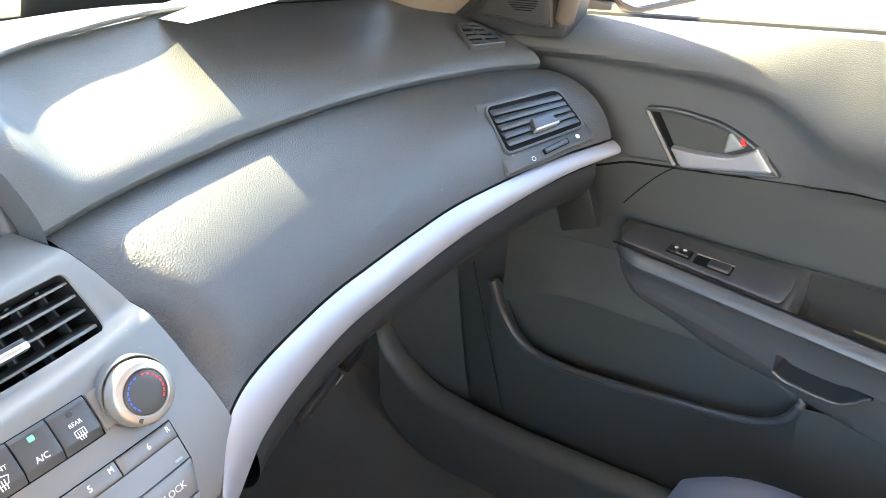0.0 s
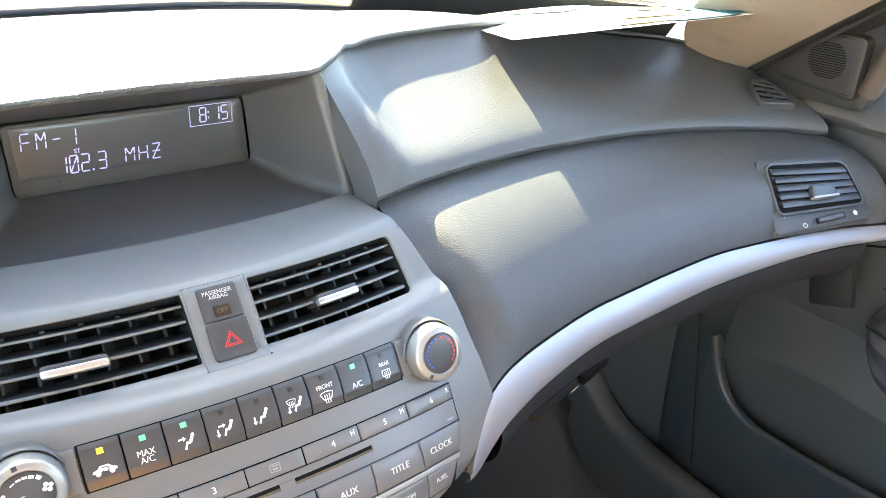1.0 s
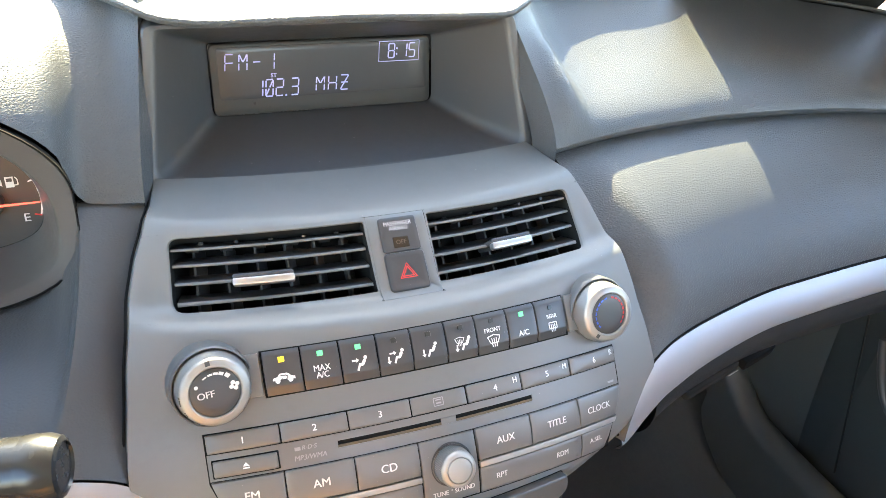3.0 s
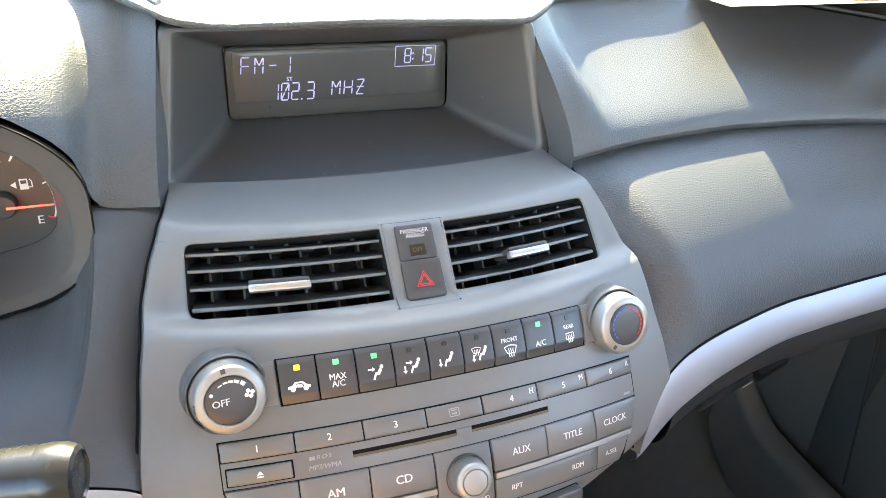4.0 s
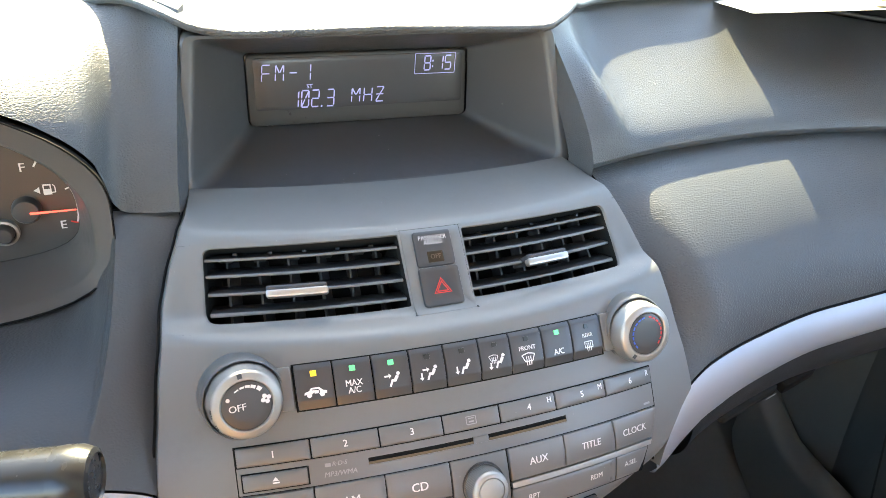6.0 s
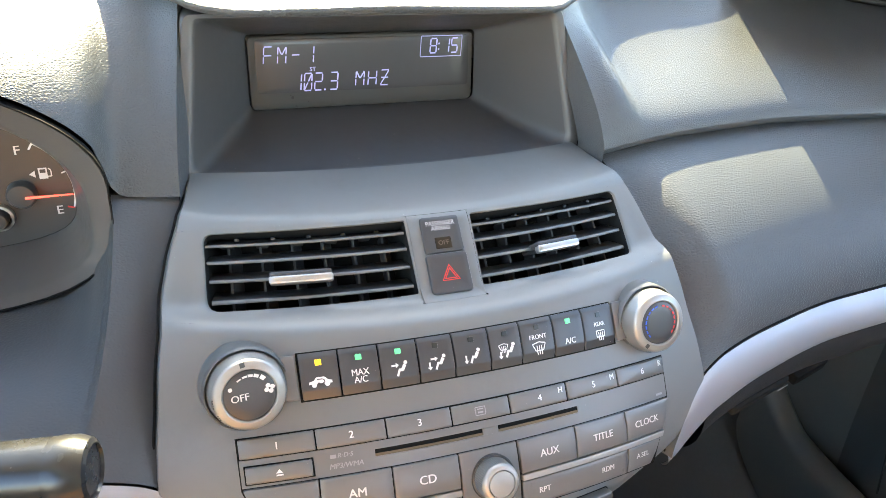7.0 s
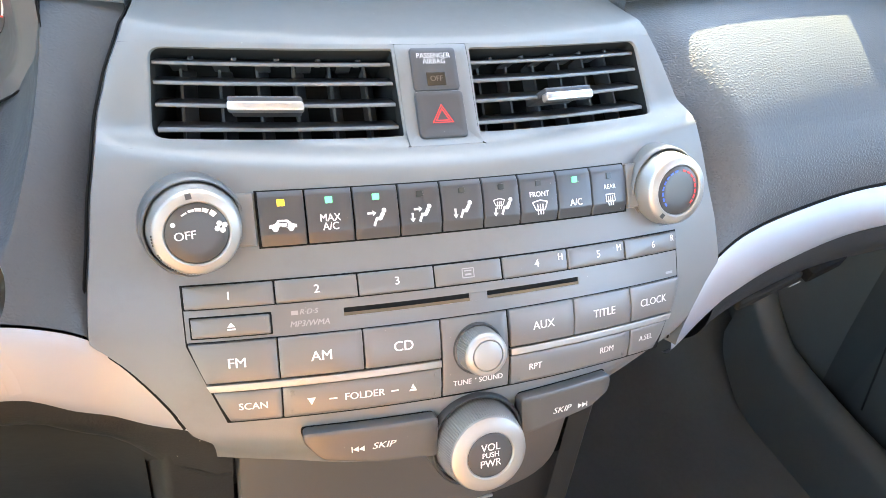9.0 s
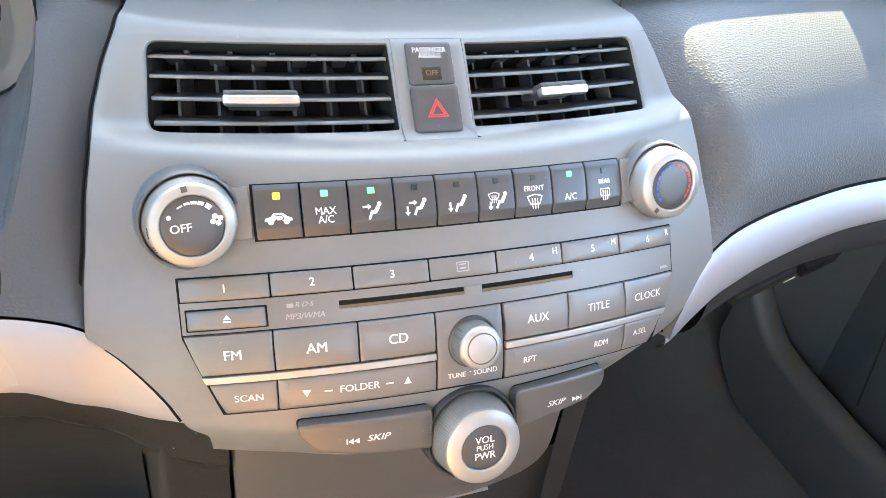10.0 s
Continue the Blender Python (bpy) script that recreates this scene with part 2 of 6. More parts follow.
def tube(points, radius, n=10, closed=False, flat=1.0):
    """A rod along a polyline."""
    bm, pts, loops = bmesh.new(), [Vector(p) for p in points], []
    for i, p in enumerate(pts):
        a = pts[i - 1] if (i > 0 or closed) else p
        b = pts[(i + 1) % len(pts)] if (i < len(pts) - 1 or closed) else p
        t = (b - a).normalized()
        s = t.cross(Vector((0, 0, 1)))
        s = s.normalized() if s.length > 1e-4 else Vector((1, 0, 0))
        w = s.cross(t)
        r = radius(i / (len(pts) - 1)) if callable(radius) else radius
        loops.append([p + s * r * math.cos(2 * math.pi * k / n) + w * r * flat * math.sin(2 * math.pi * k / n) for k in range(n)])
    if closed:
        loops.append(loops[0])
    bm = rings(loops, cap0=not closed, cap1=not closed)
    if closed:
        bmesh.ops.remove_doubles(bm, verts=bm.verts, dist=1e-6)
    return bm


def text_mesh(text, size, at, x, q, h=0.0, turn=0.0, spread=1.0, bold=0.0, slant=0.0):
    """Lettering laid onto the surface at(x, q, h), centred at (x, q)."""
    cu = bpy.data.curves.new("lettering", "FONT")
    cu.body, cu.size, cu.align_x, cu.align_y = text, size, "CENTER", "CENTER"
    cu.offset, cu.shear, cu.space_character, cu.space_line = bold, slant, 1.0, 0.8
    cu.resolution_u = 3
    ob = bpy.data.objects.new("lettering", cu)
    me = bpy.data.meshes.new_from_object(ob)
    bm = bmesh.new()
    bm.from_mesh(me)
    bpy.data.objects.remove(ob)
    bpy.data.curves.remove(cu)
    bpy.data.meshes.remove(me)
    c, s = math.cos(turn), math.sin(turn)
    # a second copy, a hair to the side, makes the strokes as heavy as they are
    again = bmesh.ops.duplicate(bm, geom=bm.verts[:] + bm.edges[:] + bm.faces[:])["geom"]
    twin = {g for g in again if isinstance(g, bmesh.types.BMVert)}
    for v in bm.verts:
        side = size * .016 if v in twin else -size * .016
        a, b = v.co.x * spread + side, v.co.y
        v.co = at(x + c * a - s * b, q + s * a + c * b, h + (.00004 if v in twin else 0))
    return bm


def flat_shape(polys, at, x, q, h=0.0, scale=1.0):
    """Flat print of a few polygons, in units of scale, at (x, q)."""
    bm = bmesh.new()
    for poly in polys:
        bm.faces.new([bm.verts.new(at(x + a * scale, q + b * scale, h)) for a, b in poly])
    return bm


def stroke(pts, w):
    """A line of width w as little quads."""
    out = []
    for (x0, y0), (x1, y1) in zip(pts[:-1], pts[1:]):
        d = math.hypot(x1 - x0, y1 - y0) or 1
        nx, ny = -(y1 - y0) / d * w / 2, (x1 - x0) / d * w / 2
        out.append([(x0 + nx, y0 + ny), (x1 + nx, y1 + ny), (x1 - nx, y1 - ny), (x0 - nx, y0 - ny)])
    return out


def arc_strokes(r0, r1, a0, a1, n, gap=0.0):
    out = []
    for i in range(n):
        b0, b1 = a0 + (a1 - a0) * (i + gap / 2) / n, a0 + (a1 - a0) * (i + 1 - gap / 2) / n
        out.append([(r0 * math.cos(b0), r0 * math.sin(b0)), (r1 * math.cos(b0), r1 * math.sin(b0)), (r1 * math.cos(b1), r1 * math.sin(b1)), (r0 * math.cos(b1), r0 * math.sin(b1))])
    return out


def disc(r, n=14, cx=0.0, cy=0.0):
    return [(cx + r * math.cos(2 * math.pi * i / n), cy + r * math.sin(2 * math.pi * i / n)) for i in range(n)]


def plate(x0, x1, q0, q1, at, h, drop=0.003, nx=40, nq=6, edge=None):
    """A broad thin plate on the surface at(x, q, h), with its edge turned down."""
    bm = bmesh.new()
    g = []
    for i in range(nx + 1):
        col = []
        for j in range(nq + 1):
            q = q0 + (q1 - q0) * j / nq
            a, b = edge(q) if edge else (x0, x1)
            col.append(bm.verts.new(at(a + (b - a) * i / nx, q, h)))
        g.append(col)
    for i in range(nx):
        for j in range(nq):
            bm.faces.new((g[i][j], g[i + 1][j], g[i + 1][j + 1], g[i][j + 1]))
    rim = [(i, 0) for i in range(nx)] + [(nx, j) for j in range(nq)] + [(i, nq) for i in range(nx, 0, -1)] + [(0, j) for j in range(nq, 0, -1)]
    low = []
    for i, j in rim:
        q = q0 + (q1 - q0) * j / nq
        a, b = edge(q) if edge else (x0, x1)
        low.append(bm.verts.new(at(a + (b - a) * i / nx, q, h - drop)))
    for k in range(len(rim)):
        (i, j), (m, n) = rim[k], rim[(k + 1) % len(rim)]
        bm.faces.new((g[i][j], g[m][n], low[(k + 1) % len(rim)], low[k]))
    return bm


# ---- the centre panel's surface: x across, s up along its profile, h out of it ----
PROFILE_S = (0, .0406, .0669, .0864, .1108, .1331, .1549, .164, .172, .179, .1835, .1897, .2389, .2454, .3075)
PROFILE_Y = (-.050, -.0345, -.0262, -.0175, -.0045, .0094, .0222, .0270, .0308, .0350, .0420, .0540, .0875, .093, .155)
PROFILE_Z = (.530, .5675, .5925, .610, .6306, .648, .6658, .6720, .6767, .6790, .6800, .6792, .7145, .718, .722)
_ys, _zs, _ss = np.array(PROFILE_Y), np.array(PROFILE_Z), np.array(PROFILE_S)
_fine = np.arange(-0.02, 0.33, 0.0005)
_ker = np.exp(-0.5 * (np.arange(-14, 15) * 0.0005 / 0.0028)**2)
_ker /= _ker.sum()


def _extend(v):
    a = np.interp(_fine, _ss, v)
    lo, hi = _fine < 0, _fine > _ss[-1]
    a[lo] = v[0] + (v[1] - v[0]) / (_ss[1] - _ss[0]) * _fine[lo]
    a[hi] = v[-1] + (v[-1] - v[-2]) / (_ss[-1] - _ss[-2]) * (_fine[hi] - _ss[-1])
    pad = np.pad(a, 14, mode="reflect", reflect_type="odd")
    return np.convolve(pad, _ker, mode="valid")


_fy, _fz = _extend(_ys), _extend(_zs)
_bay = [float(np.interp(q, _fine, f)) for f in (_fy, _fz) for q in (.170, .252)]


def stack_base(x, s):
    y, z = np.interp(s, _fine, _fy), np.interp(s, _fine, _fz)
    # the vent bay is closed towards the sides by a soft rounded wall
    if abs(x) > .13 and .170 < s < .252:
        edge = .146 + .27 * (.230 - s) - 40 * max(0, .188 - s)**2
        w = min(1, max(0, (abs(x) - edge + .0075) / .015))
        f = (s - .170) / .082
        w = w * w * (3 - 2 * w) * min(.65 if x < 0 else .28, 6 * f, 6 * (1 - f))
        y0, y1, z0, z1 = _bay
        y, z = y + (y0 + (y1 - y0) * f - y) * w, z + (z0 + (z1 - z0) * f - z) * w
    k = 1.2 - 0.4 * min(1.0, max(0.0, (s - 0.2465) / 0.062))
    return Vector((x, y + k * x * x, z))


def stack(x, s, h=0.0):
    p = stack_base(x, s)
    if not h:
        return p
    n = (stack_base(x + .001, s) - stack_base(x - .001, s)).cross(stack_base(x, s + .001) - stack_base(x, s - .001))
    return p + n.normalized() * h


def row(x, q, h=0.0):
    """The same with q measured along the rows of keys, which droop towards the sides."""
    return stack(x, q - 0.55 * x * x, h)


def vrow(x, q, h=0.0):
    return stack(x, q - 0.3 * x * x, h)


panel_edge = curve1((0, .0243, .0353, .0404, .0517, .0644, .0772, .0837, .0895, .1105, .134, .154, .1753, .2007, .2167, .228, .249, .272, .309), (.125, .1268, .1284, .1370, .1433, .152, .1628, .1705, .1772, .1755, .1722, .1698, .1663, .1635, .1598, .157, .150, .1445, .139))

# ---- dash lines from the centre to the passenger door ----
trim_y = curve1((.136, .177, .25, .33, .45, .55, .63, .70), (-.004, .018, .038, .050, .052, .042, .026, .002))
trim_top = curve1((.136, .145, .16, .177, .20, .25, .34, .42, .50, .70), (.562, .572, .588, .607, .616, .621, .626, .631, .634, .635))
trim_low = curve1((.136, .158, .20, .25, .30, .36, .46, .56, .64, .70), (.555, .545, .566, .577, .583, .588, .595, .603, .609, .612))
lip_y = curve1((.145, .2, .27, .34, .45, .55, .65, .69, .72), (.139, .152, .162, .168, .168, .157, .127, .10, .075))
lip_z = curve1((.145, .25, .32, .40, .50, .60, .69, .72), (.720, .723, .723, .7215, .717, .711, .705, .702))
CREASE_X = (.0, .122, .146, .171, .195, .222, .252, .286, .32, .355, .45, .50, .55, .58, .60, .62, .64, .66, .74)
crease_y = curve1(CREASE_X, (.192, .194, .208, .238, .268, .2910, .3002, .3055, .308, .312, .340, .345, .335, .32, .305, .285, .265, .245, .17))
crease_z = curve1(CREASE_X, (.821, .819, .8240, .8264, .8202, .8183, .819, .8193, .8203, .8200, .8090, .8025, .797, .7940, .7925, .7915, .7885, .7805, .752))


def crease_back(x):
    """The crease's y; it turns back sooner beside the driver's hood."""
    a = abs(x)
    return crease_y(a) + (.010 * math.exp(-((a - .160) / .011)**2) if x < 0 else 0)


def crease_up(x):
    """The crease's height; a little higher on the driver's side."""
    k = min(1, max(0, (-x - .09) / .06))
    return crease_z(abs(x)) + .006 * k * k * (3 - 2 * k)


fillet = curve1((.147, .165, .20, .26, .34, .45, .72), (.002, -.008, -.016, -.013, -.009, .000, .006))


def upper_pad(u, v):
    """u from the hood to the door, v from the lip to the crease."""
    x = .147 + u * (.698 - .147)
    p0 = Vector((x, lip_y(x) - .001, lip_z(x) + .008))
    p3 = Vector((x - (.014 * (1 - u)**8), crease_y(x) + .004, crease_z(x) - .006))
    w = min(1, u / .13)
    w = w * w * (3 - 2 * w)
    p1 = p0 + Vector((0, .010 - .006 * w, .024 - .002 * w))
    p2 = p0.lerp(p3, .60 - .06 * w) + Vector((0, .008 * w * (1 - u), fillet(x)))
    # swelling added beside the hood to keep the sun off the panel's corner
    b = math.exp(-((x - .168) / .015)**2)
    p1.z += .027 * b
    p2.z += .012 * b
    return bez(p0, p1, p2, p3, v)


def lower_pad(u, v):
    """u from the panel to the door, v from the lip down to the silver trim."""
    x0 = .1475 + .0295 * min(1, v * 1.15)
    x = x0 + u * (.701 - x0)
    xt, xl = max(x, .177), max(x, .146)
    p0 = Vector((x, lip_y(xl) + .012, lip_z(xl) + .001))
    p3 = Vector((x, trim_y(xt) + .001, trim_top(xt) + .001))
    w = min(1, u / .068)
    w = w * w * (3 - 2 * w)
    p1 = p0.lerp(p3, .26 + .09 * w) + Vector((0, .004 * (1 - w), .020 + .006 * w))
    p2 = p0.lerp(p3, .74 + .16 * w) + Vector((0, 0, .010 + .042 * w))
    return bez(p0, p1, p2, p3, v)


def mirror(p):
    return Vector((-p.x, p.y, p.z))


# ---- structure: floor, roof, ground ----
def build_setting():
    g = bmesh.new()
    bmesh.ops.create_grid(g, x_segments=1, y_segments=1, size=400, matrix=Matrix.Translation((0, 0, -0.35)))
    tagged(link_mesh("ground", g, ASPHALT), "pale sunlit concrete ground outside the car", "ground", kind="structure")

    def floor_at(u, v):
        x, y = -.74 + 1.48 * u, -1.6 + 2.2 * v
        z = .05 + .35 * max(0, (y - .28) / .32)**1.6
        z += .10 * math.exp(-(x / .13)**2 * 2) if y < .5 else 0
        return Vector((x, y, z))
    tagged(link_mesh("floor", sheet(floor_at, 40, 44, .02), CARPET), "dark carpeted car floor and footwell", "floor", kind="structure")

    def roof_at(u, v):
        e = abs(2 * u - 1)
        x, y = -.62 + 1.24 * u, -1.75 + (1.83 - .30 * e**3) * v
        return Vector((x, y, 1.24 - .10 * (2 * u - 1)**4 - .03 * (2 * v - 1)**2))
    tagged(link_mesh("ceiling", sheet(roof_at, 16, 16, .03), ROOF), "beige fabric headliner of the car roof", "ceiling", kind="structure")


build_setting()


# ---- dashboard ----
def build_dash_top():
    t = thing("dash_top_pad", "sunlit dark grey grained vinyl dash top above the display", "dashboard pad")

    def top(u, v):
        s = 2 * u - 1
        x = .76 * s
        a = abs(x)
        far = .70 - .47 * (a / .76)**3
        near = crease_back(x)
        far = max(far, near + .02)
        y = near + (far - near) * v
        zn, zf = crease_up(x), .79 - .03 * (a / .76)**2
        z = zn + (zf - zn) * v + .012 * math.sin(math.pi * min(1, v * 1.3)) * (1 - a / .8)
        return Vector((x, y, z))
    bm = sheet(top, 120, 14, .0)
    part("top_skin", bm, VINYL, t)

    def lip(u, v):
        x = .74 * (2 * u - 1)
        a = abs(x)
        k = 1 - .4 * max(0, a - .3) / .45
        if v < .6:
            ang = math.pi * .5 * v / .6
            return Vector((x, crease_back(x) - .0026 * k * math.sin(ang), crease_up(x) - .0026 * k * (1 - math.cos(ang))))
        return Vector((x, crease_back(x) - .0026 * k + .003 * (v - .6), crease_up(x) - .0026 * k - .0055 * k * (v - .6)))
    part("rolled_edge", sheet(lip, 160, 10), VINYL_FINE, t)

    def under(u, v):
        x = .74 * (2 * u - 1)
        a = abs(x)
        k = 1 - .4 * max(0, a - .3) / .45
        return Vector((x, crease_back(x) - .0016 + .033 * v, crease_up(x) - .0048 * k - .002 * v))
    part("underside", sheet(under, 120, 2), VINYL_FINE, t)
    return t


def build_passenger_pads():
    t = thing("passenger_dash_pad", "dark blue-grey grained vinyl upper dash pad with a rolled lip", "dashboard pad")
    part("pad_skin", sheet(upper_pad, 110, 28), VINYL, t)

    def lip(u, v):
        x = .147 + u * (.698 - .147)
        y, z = lip_y(x), lip_z(x)
        return Vector((x, y - .001 + .012 * v**2, z + .008 - .010 * v))
    part("lip_face", sheet(lip, 110, 5), VINYL, t)

    def flank(u, v):
        p = upper_pad(0, v)
        return p.lerp(Vector((.1405 - .012 * v, p.y + .026 - .006 * v, p.z + .001 - .004 * (1 - v))), u)
    part("hood_side_face", sheet(flank, 4, 20), VINYL, t)
    part("corner_fill", sheet(lambda u, v: flank(u, 0) + Vector((0, 0, -.016 * v)), 4, 2), VINYL, t)

    def end(u, v):
        p = upper_pad(1, v)
        return p + Vector((.004 * u, 0, -.05 * u))
    part("door_end_face", sheet(end, 3, 20), VINYL, t)

    k = thing("passenger_airbag_pad", "dark blue-grey grained vinyl lower dash pad above the silver trim", "dashboard pad")
    part("pad_skin", sheet(lower_pad, 110, 30), VINYL_FINE, k)

    def end2(u, v):
        p = lower_pad(1, v)
        return p + Vector((.006 * u, .03 * u, -.006 * u))
    part("end_face", sheet(end2, 3, 20), VINYL_FINE, k)


def build_silver_trim():
    t = thing("silver_dash_trim", "curved silver-painted trim strip sweeping under the passenger dash", "dash trim")

    def strip(u, v):
        x = .1415 + u * (.703 - .1415)
        zt, zl = trim_top(x), trim_low(x)
        if x < .16:
            zl = min(zl, zt - .002)
        y = trim_y(x)
        b = math.sin(math.pi * v)
        w = min(1, u / .12)
        return Vector((x, y - .006 * b**.7 - .008 * w * v**1.3, zt - .0012 + (zl + .0075 * w - zt + .0012) * v))
    part("strip", sheet(strip, 120, 12), SILVER, t)
    part("upper_gap", tube([Vector((x, trim_y(x) + .0006, trim_top(x) + .0003)) for x in [.178 + .525 * i / 80 for i in range(81)]], .0008, 6), GAP, t)

    def cap(u, v):
        p = strip(1, v)
        return p + Vector((.004 * math.sin(u * 1.57), .02 * u, 0))
    part("end_cap", sheet(cap, 4, 12), SILVER, t)


GLOVE = material("glovebox_plastic", (0.022, 0.023, 0.024), 0.6, grain=0.6, size=700, spec=0.22)
KNEE = material("black_grained_vinyl", (0.014, 0.015, 0.015), 0.55, grain=0.6, size=700, spec=0.22, mottle=0.2, dust=90.0)


def build_glovebox():
    t = thing("glovebox", "dark grey plastic glovebox below the silver trim", "glovebox")

    def upper(u, v):
        x = .188 + u * (.672 - .188)
        z0 = trim_low(x) + .005
        y0 = trim_y(x) - .006
        p0 = Vector((x, y0, z0))
        p1 = Vector((x, y0 - .002, z0 - .02))
        p2 = Vector((x, y0 + .006, z0 - .038))
        p3 = Vector((x, y0 + .035, z0 - .055))
        return bez(p0, p1, p2, p3, v)
    part("lid", sheet(upper, 90, 12), GLOVE, t)

    def below(u, v):
        a = upper(u, 1)
        return a + Vector((0, .30 * v, -.09 * v - .05 * v * v))
    part("underside", sheet(below, 40, 8), BLACK, t)
    turn = Euler((radians(20), radians(-19), radians(4))).to_matrix()
    h = part("handle", block((.058, .010, .0135), (.281, .0575, .5350), .0035, turn, seg=3), UNDER, t, "dark pull handle with scuffed edge")
    part("scuffed_edge", block((.009, .0008, .0008), (.2705, .0550, .5238), .0004, turn), PRINT_DIM, h, "pale scuff")
    part("scuffed_edge", block((.011, .0008, .0008), (.3050, .0550, .5365), .0004, turn), PRINT_DIM, h, "pale scuff")
    part("handle_recess", block((.034, .012, .016), (.3270, .0575, .5510), .003, turn), GAP, t)
    e = thing("dash_end_bracket", "black plastic bracket closing the dash beside the door", "trim bracket")
    part("bracket", block((.015, .050, .080), (.680, .036, .566), .006, Euler((radians(-18), radians(8), 0)).to_matrix()), KNEE, e)


TL, TR, ML, MR, BL, BR, MM = (0, 1), (1, 1), (0, .5), (1, .5), (0, 0), (1, 0), (.5, .5)
SEGMENTS = {"F": [(TL, TR), (TL, ML), (ML, BL), (ML, MR)], "M": [(TL, ML), (ML, BL), (TR, MR), (MR, BR), (TL, MM), (TR, MM)], "-": [(ML, MR)], "1": [(TR, MR), (MR, BR)],
            "0": [(TL, TR), (TR, MR), (MR, BR), (BR, BL), (BL, ML), (ML, TL), (TR, MM), (MM, BL)], "2": [(TL, TR), (TR, MR), (MR, ML), (ML, BL), (BL, BR)], "3": [(TL, TR), (TR, MR), (ML, MR), (MR, BR), (BR, BL)],
            "H": [(TL, ML), (ML, BL), (TR, MR), (MR, BR), (ML, MR)], "Z": [(TL, TR), (TR, MM), (MM, BL), (BL, BR), (ML, MR)], "8": [(TL, TR), (TR, MR), (MR, BR), (BR, BL), (BL, ML), (ML, TL), (ML, MR)],
            "5": [(TR, TL), (TL, ML), (ML, MR), (MR, BR), (BR, BL)]}


def build_display():
    t = thing("display_unit", "recessed grey plastic hood holding a dim radio and clock display", "car display")

    def front(a, b):
        return Vector((a * (.139 - .0125 * b), .1560 + .0145 * a * a * (1 - b) + .0445 * b, .7215 - .003 * a * a * (1 - b) + .0905 * b))

    def back(a, b):
        q = -.0272 + .0544 * b
        return Vector((a * .0892, .2555 + q * .13, .7605 + q))
    outline = [(p.x / .133, p.y / .09) for p in rounded([(-.133, 0), (.133, 0), (.133, .09), (-.133, .09)], [.011, .011, .006, .006], 8, .006)]

    def ring(f, grow=0.0, deep=0.0):
        out = []
        for a, b in outline:
            p = front(a * (1 + grow), .5 + (b - .5) * (1 + grow * 1.1)).lerp(back(a, b), f)
            sag = math.sin(math.pi * f) * max(0, 1 - 3 * b)
            out.append(p + Vector((0, deep, -.003 * sag)))
        return out
    part("rim", rings([ring(0, .075, .020), ring(0, .060, .001), ring(0, .052, -.0004), ring(0, .014, -.0006), ring(.004, .004, .0), ring(.02, .001), ring(.045)], cap1=False), HOOD_RIM, t)
    part("recess", rings([ring(f) for f in (.045, .10, .2, .35, .5, .65, .8, .92, .97, 1.0)], cap1=False), PANEL_DARK, t)
    seam_line = [front(a / 10, -.012) + Vector((0, -.0012, .0006)) for a in range(-10, 11)]
    part("tray_seam", tube(seam_line, .0007, 6), GAP, t)

    lean = .13

    def face(x, q, h=0.0):
        return Vector((x, .2560 + q * lean - h, .7605 + q))
    frame_loop = rounded([(-.0885, -.0265), (.0868, -.0265), (.0868, .0262), (-.0885, .0262)], .005)
    hole = rounded([(-.0832, -.0145), (.0832, -.0145), (.0832, .0240), (-.0832, .0240)], .0025)
    bez_fr = slab(frame_loop, face, -.004, .003, .001)
    part("bezel", bez_fr, GLOSS, t, "smoky gloss bezel")
    part("screen", slab(hole, face, .003, .0034, .0002), SCREEN, t, "dim grey liquid-crystal screen")

    def seg_text(text, x, q, wd, ht, gap, w=.00085, mat=None):
        """Characters of straight display segments, from the left edge x."""
        for ch in text:
            step = gap + wd
            if ch in ":.":
                step = gap + w * 1.5
                dots = [.28, .68] if ch == ":" else [.04]
                pol = [[(-w * .6, ht * d - w), (w * .6, ht * d - w), (w * .6, ht * d + w * .3), (-w * .6, ht * d + w * .3)] for d in dots]
            elif ch == " ":
                x += step
                continue
            else:
                pol = []
                for p in SEGMENTS[ch]:
                    a, b = Vector(p[0]), Vector(p[1])
                    d = (b - a).normalized() * .05
                    a, b = a + d, b - d
                    pol += stroke([(a.x * wd, a.y * ht), (b.x * wd, b.y * ht)], w)
            pol = [[(c + e * .10, e) for c, e in pl] for pl in pol]
            part("character", flat_shape(pol, face, x, q, .0039), mat or SEGMENT, t, "pale violet display character")
            x += step
    seg_text("FM-1", -.0780, .0067, .0060, .0124, .0042)
    seg_text("102.3", -.0572, -.0132, .0055, .0125, .0024, .0010)
    seg_text("MHZ", -.0098, -.0116, .0064, .0112, .0034, .0009)
    seg_text("8:15", .0505, .0110, .0050, .0108, .0020, .0010)
    part("lettering", text_mesh("ST", .0044, face, -.0420, .0022, .0039), SEGMENT, t)
    bx = [(.0425, .0083), (.0765, .0083), (.0775, .0238), (.0435, .0238), (.0425, .0083)]
    part("clock_frame", flat_shape(stroke(bx, .0005), face, 0, 0, .0039), SEGMENT, t)


HOOD_RIM = material("grey_rim_plastic", (0.068, 0.070, 0.073), 0.42, grain=0.15, size=1500, mottle=0.06)
PANEL_DARK = material("dark_tray_plastic", (0.052, 0.053, 0.056), 0.44, grain=0.2, size=1400, mottle=0.08, dust=110.0)
GLOSS = material("smoky_gloss_bezel", (0.047, 0.044, 0.040), 0.3, mottle=0.05, spec=0.25)
SCREEN = material("lcd_grey", (0.050, 0.047, 0.046), 0.2, mottle=0.08)

build_dash_top()
